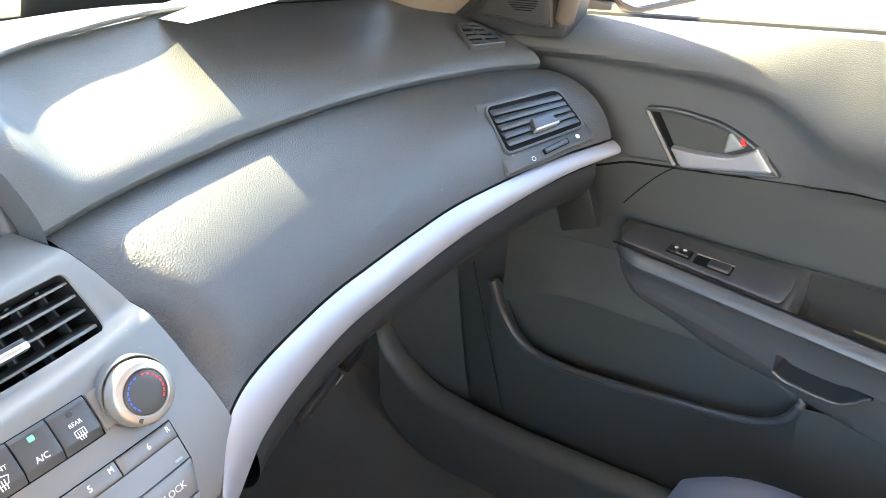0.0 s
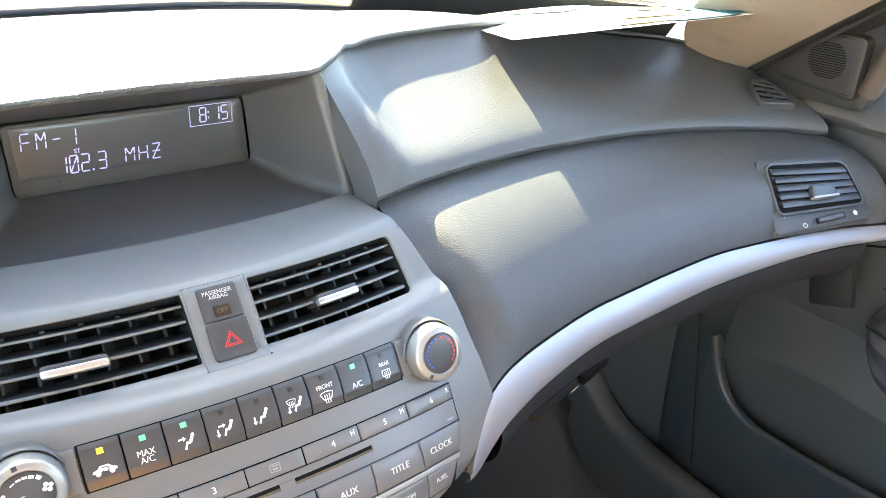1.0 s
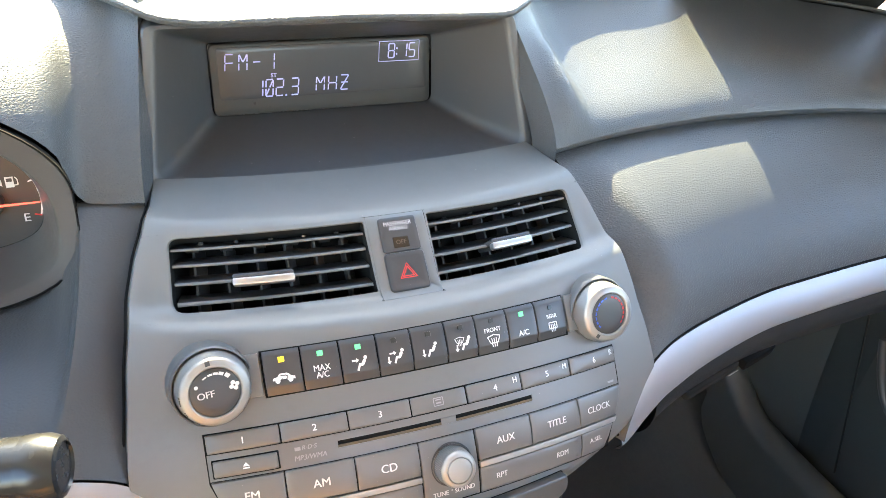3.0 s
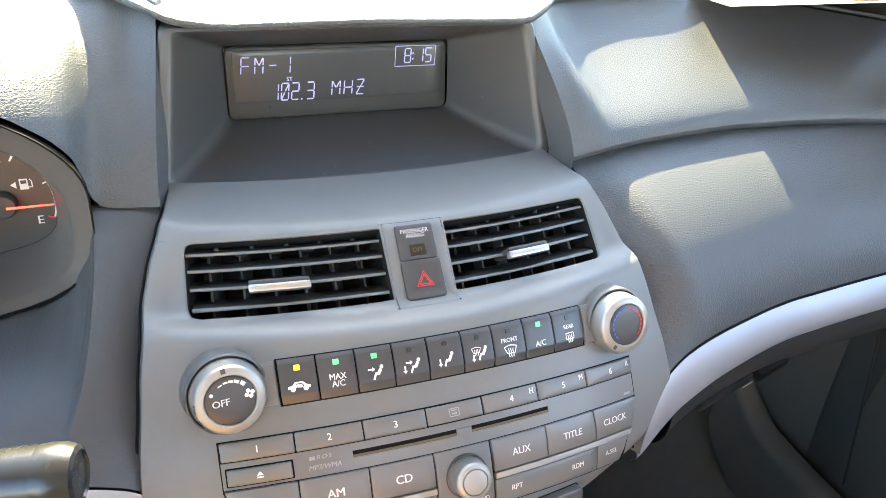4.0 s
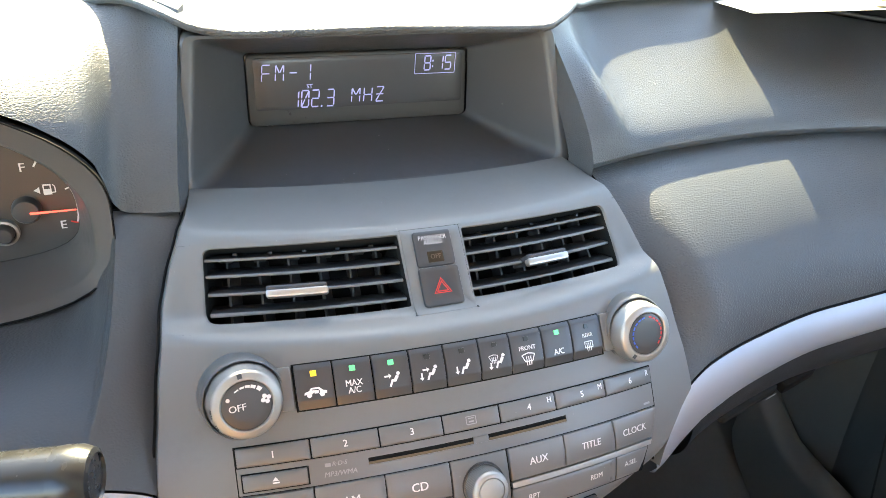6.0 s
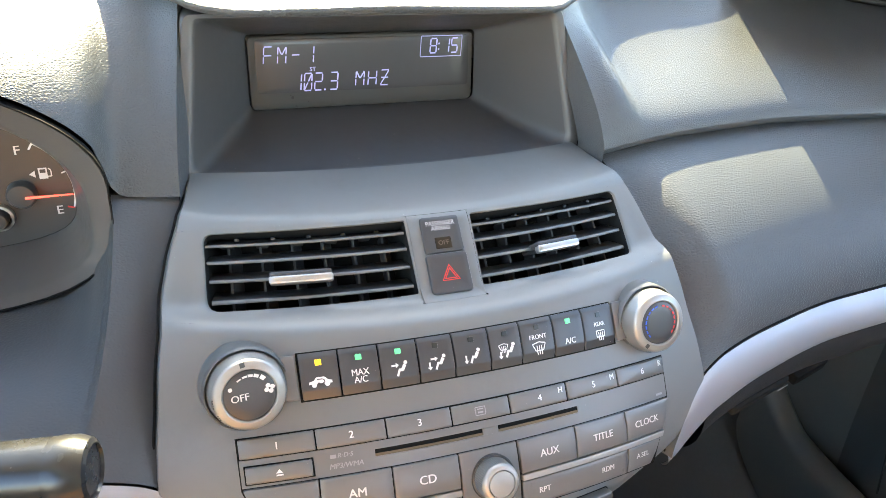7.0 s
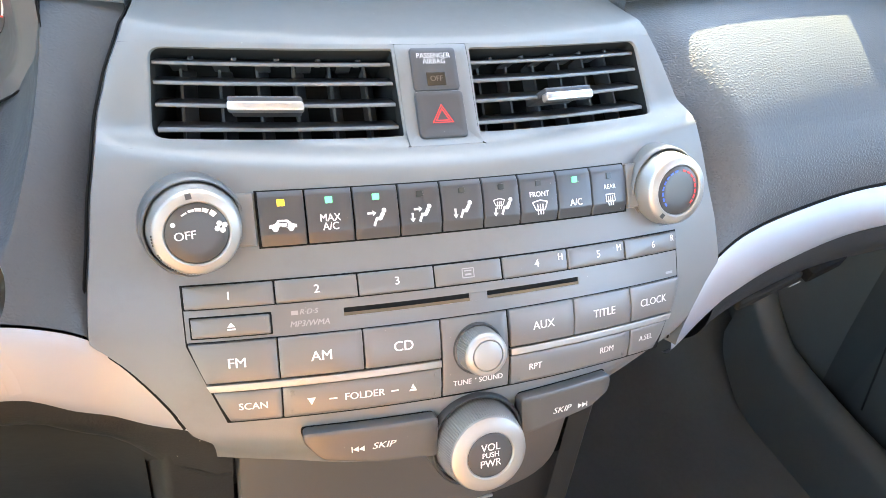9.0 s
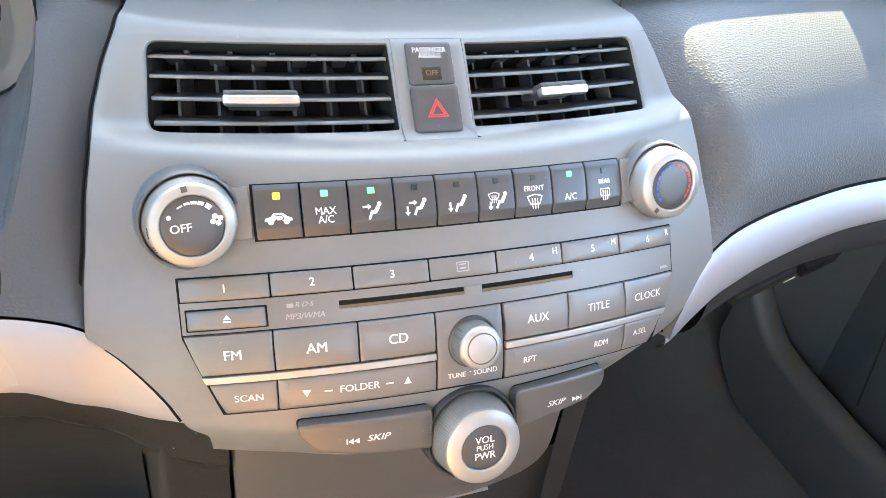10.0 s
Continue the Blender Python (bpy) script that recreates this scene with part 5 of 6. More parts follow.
def build_door():
    t = thing("passenger_door", "dark grey moulded door panel with armrest, pocket and silver handle", "car door")
    low = lambda y: .597 + .014 * min(1, max(0, (-y) / .25)) - .02 * max(0, y / .05) * .8

    def shoulder(u, v):
        y = .30 - 1.25 * u
        z = low(min(y, .06)) + (.757 - low(min(y, .06))) * v
        return door(y, z)
    part("upper_trim", sheet(shoulder, 140, 40), VINYL_DOOR, t, "grained vinyl shoulder")
    part("top_roll", sheet(lambda u, v: Vector((door_x(.30 - 1.25 * u, .757) + .02 * v, .30 - 1.25 * u, .757 + .003 * math.sin(math.pi * v))), 40, 4), VINYL_DOOR, t)

    def seam(u, v):
        y = .06 - 1.0 * u
        return door(y, low(y) - .004 * v, -.002)
    part("trim_gap", sheet(seam, 60, 1), GAP, t)

    def middle(u, v):
        y = .30 - 1.25 * u
        z = low(min(y, .06)) - .003 + (.10 - low(min(y, .06)) + .003) * v
        return door(y, z, .001 * math.sin(math.pi * min(1, v * 8)))
    part("lower_panel", sheet(middle, 80, 50), DARK, t)
    part("front_seam", tube([door(-.056 + .060 * i / 12, .598 - .058 * (i / 12)**1.2, .0012) for i in range(13)], .0008, 6), GAP, t)
    # handle recess, pull and lock
    bez_pts = [(-.0206, .6702), (-.0593, .6735), (-.1149, .6635), (-.1519, .6405), (-.176, .6120), (-.0587, .5995)]
    lp = rounded(bez_pts, [.010, .03, .03, .02, .008, .010], 5, .006)
    ins = inset(lp, .0060)
    loops = [[door(p.x, p.y, -.002) for p in lp], [door(p.x, p.y, .0055) for p in inset(lp, .0008)], [door(p.x, p.y, .0066) for p in inset(lp, .0028)], [door(p.x, p.y, .005) for p in ins], [door(p.x, p.y, .0006) for p in ins]]
    hb = part("handle_bezel", rings(loops, cap1=False), DARK_SATIN, t)
    part("recess", slab(inset(lp, .004), door, .0002, .0008, .0002), RECESS, hb)
    part("recess_edge", slab(rounded([(-.030, .664), (-.040, .664), (-.066, .612), (-.056, .612)], .001, 2), door, .0006, .0014, .0003), GAP, hb)
    pull = rounded([(-.0555, .6290), (-.0900, .6262), (-.1250, .6285), (-.1420, .6385), (-.1490, .6450), (-.1665, .6205), (-.1640, .6172), (-.0680, .6055)], [.004, .02, .01, .006, .004, .003, .003, .006], 4, .006)
    part("door_handle", slab(pull, door, .0008, .011, .0035), SILVER, t, "silver painted pull handle")
    lk = part("lock_tab", slab(rounded([(-.113, .6300), (-.136, .6400), (-.122, .6560), (-.117, .6540)], .004, 4), door, .0006, .008, .003), SATIN_GREY, t)
    part("red_mark", slab(rounded([(-.1315, .6440), (-.1375, .6430), (-.1345, .6505), (-.1305, .6510)], .001, 2), door, .0008, .0086, .0006), RED, lk, "red unlocked mark")
    # armrest
    zi = lambda y: .517 + (y + .02) * .153
    zo = lambda y: .521 + y * .045
    z_line = curve1((-.65, -.302, -.2116, -.19, -.1356, -.1, -.048, -.015, 0), (.385, .4234, .438, .4413, .4587, .4674, .4784, .4898, .494))
    z_low = curve1((-.65, -.3247, -.2553, -.2066, -.134, -.1065, -.021, -.006), (.325, .358, .3758, .3937, .4106, .4246, .4618, .476))
    z_rim = curve1((-.65, -.34, -.302, -.287, -.2733, -.2223, -.2072, -.15, 0), (.375, .408, .4200, .4086, .4023, .4088, .4174, .437, .480))

    def ease(v):
        v = min(1, max(0, v))
        return v * v * (3 - 2 * v)

    def section(y):
        tip = min(1, max(0, (-.006 - y) / .05))
        k = math.sqrt(max(0, 1 - (1 - tip)**2))
        xi = .735 - (.735 - .668) * (.25 + .75 * k)
        a, b, d = zi(y), zo(y), .742
        sq = lambda z: a + (z - a) * (.35 + .65 * k)
        ln, lo, rim = sq(z_line(y)), sq(z_low(y)), sq(z_rim(y))
        well = .036 * ease((-.210 - y) / .010) * ease((y + .44) / .02)
        cup = .030 * ease((-.2075 - y) / .004) * ease((y + .306) / .012)
        return [Vector((d, y, b)), Vector((d - .006, y, b - .05 * well)), Vector((d - .014, y, b - .9 * well - .0005)), Vector((xi + .026, y, a + .003 - well)), Vector((xi + .0175, y, a + .003 - .85 * well)),
                Vector((xi + .014, y, a + .0032)), Vector((xi + .012, y, a + .0035)), Vector((xi + .006, y, a + .001)), Vector((xi + .001, y, a - .004)), Vector((xi - .001, y, a - .010)), Vector((xi + .003, y, a - .016)),
                Vector((xi + .006, y, a - .020)), Vector((xi + .007, y, ln + .0012)), Vector((xi + .011 + cup, y, ln - .0008)), Vector((xi + .008 + cup, y, min(ln - .003, rim + .0015))), Vector((xi + .0085, y, rim)),
                Vector((xi + .012, y, (rim + lo) / 2)), Vector((xi + .018, y, lo + .004)), Vector((xi + .027, y, lo - .002)), Vector((d, y, lo - .008))]
    ys = [-.006 - .20 * (i / 26)**1.3 for i in range(27)] + [-.2066 - .0012 * i for i in range(14)] + [-.225 - .008 * i for i in range(13)] + [-.34 - .02 * i for i in range(15)]
    arm = part("armrest", rings([section(y) for y in ys], cap0=True, cap1=True), DARK_SATIN, t)

    # added skin over the grab well; its dark colour stands for the shade inside
    def lining(u, v):
        y = -.2165 - .20 * u
        pts = section(y)[1:6]
        k = min(int(v * 4), 3)
        return pts[k].lerp(pts[k + 1], v * 4 - k) + Vector((-.0004, 0, .0008))
    part("grab_well", sheet(lining, 30, 16), WELL_SHADE, arm, "added dark skin standing for shade in the grab recess")

    def arm_top(y, w, h=0.0):
        """y along the armrest, w from its inner edge outwards."""
        xi = .735 - (.735 - .668)
        f = min(1, max(0, w / .062))
        return Vector((xi + .012 + w, y, zi(y) + .0036 + (zo(y) - zi(y) - .0036) * f + h))
    gap = [(-.016 - .55 * i / 30, .0006) for i in range(31)]
    part("edge_line", tube([arm_top(y, -.002, .0006) for y, _ in gap], .0012, 6), GAP, arm)
    plate_lp = rounded([(-.018, .006), (-.202, .004), (-.208, .030), (-.204, .055), (-.02, .055)], [.012, .006, .01, .006, .014], 4)
    part("switch_plate", slab(plate_lp, arm_top, .0, .0028, .001), KEY_DOOR, arm)
    for (y0, y1, w0, w1, mark) in ((-.072, -.100, .014, .030, True), (-.104, -.146, .012, .029, False)):
        part("switch_well", slab(rounded([(y0, w0), (y1, w0), (y1, w1), (y0, w1)], .002, 3), arm_top, .002, .0033, .0003), GAP, arm)
        if mark:
            part("lock_switch", slab(rounded([(y0 - .002, w0 + .002), (y1 + .002, w0 + .002), (y1 + .002, w1 - .002), (y0 - .002, w1 - .002)], .002, 3), arm_top, .002, .0055, .001), GLOSSY_BLACK, arm)
            for yy in (-.081, -.091):
                part("key_sign", flat_shape([disc(.0022, 10)], arm_top, yy, .024, .0059), PAINT, arm)
        else:
            part("window_switch", slab(rounded([(y0 - .016, w0 + .002), (y1 + .002, w0 + .002), (y1 + .002, w1 - .002), (y0 - .016, w1 - .002)], .003, 3), arm_top, .002, .0060, .0016), KEY, arm)
            part("chrome_edge", slab(rounded([(y0, w1 - .0012), (y1, w1 - .0012), (y1, w1), (y0, w1)], .0003, 1), arm_top, .003, .0046, .0004), SATIN, arm)
    part("pull_cup_rim", tube([Vector((.6755, y, z_rim(y))) for y in [-.2080 - .0035 * i for i in range(28)]], .0022, 8), DARK_SATIN, arm)
    # pocket: lip and wall, standing off the panel
    lip = [(.176, .398), (.170, .375), (.1587, .345), (.145, .322), (.1250, .305), (.0939, .2935), (.0148, .294), (-.10, .306), (-.19, .3155), (-.2255, .336), (-.2367, .3624)]
    dense = []
    for a, b in zip(lip[:-1], lip[1:]):
        dense += [(a[0] + (b[0] - a[0]) * j / 5, a[1] + (b[1] - a[1]) * j / 5) for j in range(5)]
    dense.append(lip[-1])
    for _ in range(6):
        dense = [dense[0]] + [((a[0] + 2 * b[0] + c[0]) / 4, (a[1] + 2 * b[1] + c[1]) / 4) for a, b, c in zip(dense[:-2], dense[1:-1], dense[2:])] + [dense[-1]]
    part("pocket_lip", tube([Vector((.702, y, z)) for y, z in dense], .0058, 10), DARK_SATIN, t, "satin dark lip of the door pocket")

    back = [(-.2367, .3624), (-.2375, .369), (-.2345, .375), (-.228, .379), (-.216, .382)]
    part("lip_return", tube([Vector((.702 + .002 * i, y, z)) for i, (y, z) in enumerate(back)], lambda f: .0058 - .003 * f, 10), DARK_SATIN, t)

    def wall(u, v):
        i = u * (len(dense) - 1)
        k = min(int(i), len(dense) - 2)
        f = i - k
        y, z = dense[k][0] + (dense[k + 1][0] - dense[k][0]) * f, dense[k][1] + (dense[k + 1][1] - dense[k][1]) * f
        yb = y + (.03 if y > .1 else 0) * v
        return Vector((.703 + .010 * v, yb, z + (.11 - z) * v))
    part("pocket_wall", sheet(wall, 70, 14), DARK, t)

    brow = curve1((-.26, -.2265, -.2154, -.1786, -.1254, -.1093, -.0311, .0358, .093, .1238, .150, .175), (.335, .3527, .3616, .3735, .3873, .3894, .3916, .3944, .3896, .3787, .362, .345))

    def brow_at(u, v):
        y = .172 - .43 * u
        z0 = brow(y)
        z = z0 + (.47 - z0) * v
        k = min(1, v * 16)
        return Vector((door_x(y, z) - .026 * (1 - v)**.8 * math.sqrt(k * (2 - k)) - .001, y, z))
    part("pocket_brow", sheet(brow_at, 50, 20), DARK, t)

    def inner(u, v):
        i = u * (len(dense) - 1)
        k = min(int(i), len(dense) - 2)
        f = i - k
        y, z = dense[k][0] + (dense[k + 1][0] - dense[k][0]) * f, dense[k][1] + (dense[k + 1][1] - dense[k][1]) * f
        return Vector((.706 + .034 * v, y, z - .05 * v * v))
    part("pocket_inside", sheet(inner, 60, 6), DARK, t)

    def rear(u, v):
        y = -.2367 - .45 * u
        return Vector((.700 + .008 * v, y, (.3624 + .05 * math.sin(u)) * (1 - v) + .11 * v))
    part("lower_skin", sheet(rear, 20, 14), DARK, t)
    # sill and kick panel below
    s = thing("door_sill", "dark plastic door sill and kick panel beside the carpet", "door sill")

    sill_z = curve1((-.6, -.10, .0394, .1349, .2076, .2851, .3293, .3616, .372), (.176, .173, .1674, .1646, .1682, .1779, .2043, .2362, .262))

    def sill(u, v):
        y = .372 - .97 * u**1.6
        z = sill_z(y)
        if v < .4:
            k = v / .4
            return Vector((.655 - .012 * (1 - k), y, z - .022 - .10 * (1 - k)))
        a = math.pi * (.95 * (v - .4) / .6)
        return Vector((.678 - .023 * math.cos(a), y, z - .022 + .022 * math.sin(a)))
    part("sill_ridge", sheet(sill, 70, 22), DARK_LOW, s)

    def post(u, v):
        a = math.pi * (.95 * v)
        return Vector((.678 - .023 * math.cos(a), .372 + .020 * u - .022 * math.sin(a) * u, .262 + .26 * u - (.022 * (1 - math.sin(a))) * (1 - u)))
    part("kick_ridge", sheet(post, 16, 14), DARK_LOW, s)

    def kick(u, v):
        y = .24 + .32 * u
        return Vector((.725 - .10 * u * u - .02 * math.sin(math.pi * v), y, .03 + .59 * v))
    part("kick_panel", sheet(kick, 16, 16), DARK_LOW, s)
    part("weather_strip", tube([Vector((.700, .205 - .003 * i, .42 - .019 * i)) for i in range(14)], .0014, 8), RUBBER, s)


VINYL_DOOR = material("door_vinyl", (0.074, 0.078, 0.080), 0.45, grain=0.5, size=700, kind="leather")
DARK_SATIN = material("dark_satin_plastic", (0.050, 0.055, 0.060), 0.34, grain=0.15, size=900, mottle=0.08)
RECESS = material("recess_plastic", (0.050, 0.053, 0.051), 0.5, grain=0.2, size=800)
# shade of the armrest's grab well, as a darker matt colour
WELL_SHADE = material("matt_recess_shade", (0.030, 0.031, 0.030), 0.8, grain=0.3, size=900, spec=0.15)
SATIN_GREY = material("grey_lock_tab", (0.22, 0.24, 0.25), 0.4, mottle=0.05)
KEY_DOOR = material("switch_plate_plastic", (0.046, 0.049, 0.053), 0.42, grain=0.2, size=1200)


# ---- side vent, demister, tweeter, pillar ----
def side_vent_at(a, b, h=0.0):
    """a across, b up, from the vent's middle; on the lower pad near the door."""
    o, n = SV_O, SV_N
    return o + SV_A * (a * 1.10) + SV_B * (b * 1.06) + n * h


SV_BL, SV_TL, SV_TR, SV_BR = Vector((.5595, .050, .6577)), Vector((.580, .0815, .692)), Vector((.660, .053, .688)), Vector((.6695, .022, .6588))
SV_O = (SV_BL + SV_TL + SV_TR + SV_BR) / 4
SV_A = ((SV_TR + SV_BR) - (SV_TL + SV_BL)).normalized()
SV_B = ((SV_TL + SV_TR) - (SV_BL + SV_BR))
SV_B = (SV_B - SV_A * SV_B.dot(SV_A)).normalized()
SV_N = SV_A.cross(SV_B)
SV_O = SV_O + SV_N * .0038


def build_side_vent():
    t = thing("air_vent", "dark slatted corner air vent with a chrome-edged tab", "air vent")
    lp = rounded([(-.049, -.0245), (.0495, -.0205), (.043, .0240), (-.047, .0255)], [.006, .008, .010, .008], 5, .008)
    out = inset(lp, -.008)
    base = rounded([(-.057, -.045), (.058, -.037), (.058, .014), (.047, .0335), (-.055, .0345)], [.006, .004, .02, .012, .008], 4, .008)
    part("surround", slab(base, side_vent_at, -.025, -.0022, .003), VINYL_FINE, t)
    n = len(lp)
    part("bezel", rings([[side_vent_at(p.x, p.y, -.002) for p in inset(lp, -.0030)], [side_vent_at(p.x, p.y, .0018) for p in inset(lp, -.0024)], [side_vent_at(p.x, p.y, .0018) for p in inset(lp, -.0010)], [side_vent_at(p.x, p.y, .0012) for p in lp]], cap1=False), VINYL_FINE, t)
    part("throat", slab(lp, side_vent_at, .0004, .0013, .0002), GAP, t)
    for i in range(5):
        f = (i + .5) / 5
        q = -.021 + .043 * f

        def blade(u, v):
            a = -.0455 + (.090 - .006 * f) * u
            ang = 2 * math.pi * v
            return side_vent_at(a, q + .0037 * math.cos(ang) - .0004 * math.sin(ang) + u * .0035 * (1 - 2 * f), .0030 + .0012 * math.sin(ang) - .0012 * math.cos(ang))
        part("slat", sheet(blade, 14, 12), DARK_SATIN, t)
    tb = part("tab", slab(rounded([(-.013, -.0135), (.017, -.0120), (.015, -.0015), (-.011, -.0010)], .002, 3), side_vent_at, .003, .0095, .0018), DARK_SATIN, t)
    part("chrome_edge", slab(rounded([(-.0132, -.0153), (.0172, -.0139), (.0172, -.0113), (-.0132, -.0127)], .001, 2), side_vent_at, .003, .0104, .0008), SATIN, tb)
    part("thumb_wheel", slab(rounded([(-.012, -.0385), (.022, -.0345), (.022, -.0285), (-.012, -.0325)], .001, 2), side_vent_at, .0005, .0018, .0004), GAP, t)
    part("wheel_key", slab(rounded([(-.010, -.0375), (.020, -.0340), (.020, -.0295), (-.010, -.0330)], .001, 2), side_vent_at, .001, .0032, .0008), KEY_DOOR, t)
    for a, b, full in ((-.026, -.0385, 0), (.035, -.0305, 1)):
        part("flow_mark", flat_shape([disc(.0025, 12)] if full else arc_strokes(.0019, .0025, 0, 2 * math.pi, 12), side_vent_at, a, b, .0012), PAINT, t)


def build_demister():
    t = thing("demister_vent", "dark grille of a small side window demister in the dash", "air vent")
    qa, qb, qc, qd = Vector((.6591, .1823, .7525)), Vector((.6830, .1710, .7500)), Vector((.6802, .1251, .7323)), Vector((.6392, .1473, .7345))
    up = (qc - qa).cross(qb - qd).normalized()
    up = up if up.z > 0 else -up

    def at(a, b, h=0.0):
        """a across, b down the grille, both from 0 to 1."""
        return qa.lerp(qb, a).lerp(qd.lerp(qc, a), b) + up * (h + .0050)
    lp = rounded([(0, 0), (1, 0), (1, 1), (0, 1)], .16, 5, .1)
    ins = [Vector((.5 + (p.x - .5) * .86, .5 + (p.y - .5) * .88)) for p in lp]
    part("frame", rings([[at(p.x, p.y, -.008) for p in lp], [at(p.x, p.y, .0006) for p in lp], [at(p.x, p.y, .0016) for p in [q.lerp(r, .3) for q, r in zip(lp, ins)]], [at(p.x, p.y, .0012) for p in ins], [at(p.x, p.y, -.003) for p in ins]], cap1=False), KEY_DOOR, t)
    part("well", rings([[at(p.x, p.y, -.0014) for p in ins], [at(.5 + (p.x - .5) * .3, .5 + (p.y - .5) * .3, -.0014) for p in ins]], cap1=True), GAP, t)
    for i in range(4):
        b = .14 + .215 * i
        foot = ((.10, b), (.10, b + .05), (.90, b + .14), (.90, b + .07))
        part("fin", rings([[at(x, y, -.0014) for x, y in foot], [at(x, y, .0012) for x, y in foot]]), DARK_SATIN, t, smooth=False)
    part("divider", rings([[at(x, y, h) for x, y in ((.47, .06), (.53, .06), (.55, .95), (.49, .95))] for h in (-.0014, .0004)]), KEY_DOOR, t, smooth=False)


def build_pillar():
    t = thing("windscreen_pillar", "scuffed beige plastic windscreen pillar rising from the dash", "pillar")
    for s in (1, -1):
        tt = t if s > 0 else thing("windscreen_pillar", "beige plastic windscreen pillar on the driver side", "pillar")

        def face(u, v):
            w = Vector((.648, .264, .783)) * (1 - v)**2 + Vector((.585, .275, .87)) * 2 * v * (1 - v) + Vector((.475, -.33, 1.20)) * v * v
            e = Vector((.702, .228, .752)).lerp(Vector((.548, -.40, 1.155)), v)
            k = .016 * math.sin(math.pi * u)
            p = w.lerp(e, u) + Vector((-.55 * k, -.45 * k, .2 * k))
            return Vector((s * p.x, p.y, p.z))
        part("cover", sheet(face, 16, 30, .004), BEIGE, tt)

        def outer(u, v):
            p = Vector((.702, .228, .735)).lerp(Vector((.548, -.40, 1.155)), v) + Vector((.065, .075, .01)) * u
            return Vector((s * p.x, p.y, p.z))
        part("outer_skin", sheet(outer, 4, 12, .004), BLACK, tt, "black outer skin")
    p = thing("door_mirror_sail", "black triangular door corner with a round tweeter grille", "speaker trim")

    at = lambda y, z, h=0.0: Vector((.702 - h - .10 * max(0, z - .76), y, z))
    lp = rounded([(.235, .738), (.064, .742), (.026, .885), (.062, .868)], [.004, .004, .01, .01], 4, .012)
    part("corner_cover", slab(lp, at, -.040, .002, .002), BLACK, p)
    lp = rounded([(.178, .7620), (.070, .7520), (.066, .8200), (.118, .8220)], [.012, .008, .010, .016], 5, .008)
    part("tweeter_pod", slab(lp, at, .0, .015, .005), POD, p)
    part("pod_rim", tube([at(q.x, q.y, .0145) for q in inset(lp, .005)], .0008, 6, closed=True), BLACK, p)
    for i in range(15):
        z = .772 + .0026 * i
        w = math.sqrt(max(0, 1 - ((i - 7) / 8)**2)) * .020
        part("grille_slot", block((.0016, 2 * w + .003, .0009), at(.107, z, .0152), .0003, seg=1), GAP, p)
    def fill(u, v):
        e = Vector((.702, .228, .752)).lerp(Vector((.548, -.40, 1.155)), v * .40 - .02)
        return e.lerp(Vector((.716, e.y - .012, e.z - .030)), u)
    part("upper_fill", sheet(fill, 4, 16, .003), BLACK, p)
    fr = thing("window_frame_post", "grey-beige post at the front of the door window", "window frame")
    pts = [at(.061 - .113 * i / 8, .762 + .33 * i / 8, .006) for i in range(9)]
    part("post", tube(pts, .011, 12), POST, fr)
    part("outer_frame", tube([q + Vector((.014, .006, 0)) for q in pts], .010, 12), POST, fr)


BEIGE_GREY = material("taupe_post_plastic", (0.15, 0.125, 0.105), 0.5, grain=0.2, size=800)
POST = material("brown_taupe_post_plastic", (0.078, 0.062, 0.050), 0.55, grain=0.2, size=800, spec=0.25)
POD = material("brown_grey_pod_plastic", (0.026, 0.024, 0.023), 0.5, grain=0.2, size=800)


def build_paper():
    t = thing("paper_sheet", "white printed paper sheet with cyan and yellow patches on the dash", "paper sheet")
    c, dr, df = Vector((.352, .236, .8155)), Vector((.965, -.26, .066)).normalized(), Vector((.26, .965, -.06)).normalized()

    def at(a, b, h=0.0):
        return c + dr * a + df * b + Vector((0, 0, 1)) * (h + .004 * math.sin(math.pi * a / .279) * (b / .2) - .010 * (b / .2)**2 * .3)
    part("sheet", sheet(lambda u, v: at(.279 * u, .205 * v), 24, 16, .0003), PAPER, t)
    blobs = [((.205, .012), (.030, .014), CYAN), ((.245, .020), (.036, .026), CYAN), ((.258, .09), (.022, .055), CYAN), ((.150, .020), (.026, .014), YELLOW), ((.185, .055), (.03, .016), YELLOW), ((.215, .10), (.02, .012), YELLOW), ((.12, .165), (.05, .02), CYAN), ((.02, .185), (.02, .012), CYAN)]
    for i, ((a, b), (ra, rb), m) in enumerate(blobs):
        pts = []
        for k in range(28):
            g = 2 * math.pi * k / 28
            r = 1 + .22 * math.sin(3 * g + i) + .12 * math.sin(7 * g + 2 * i)
            pts.append((min(.2785, max(.0005, a + ra * r * math.cos(g))), min(.2045, max(.0005, b + rb * r * math.sin(g)))))
        bm = bmesh.new()
        vs = [bm.verts.new(at(x, y, .0016)) for x, y in pts]
        mid = bm.verts.new(at(a, b, .0016))
        for k in range(28):
            bm.faces.new((mid, vs[k], vs[(k + 1) % 28]))
        part("printed_patch", bm, m, t, "pale cyan print" if m is CYAN else "pale yellow print")


PAPER = material("white_paper", (0.80, 0.80, 0.80), 0.7, mottle=0.04)
CYAN = material("cyan_ink", (0.015, 0.13, 0.22), 0.7, mottle=0.04)
YELLOW = material("yellow_ink", (0.36, 0.28, 0.12), 0.7, mottle=0.04)


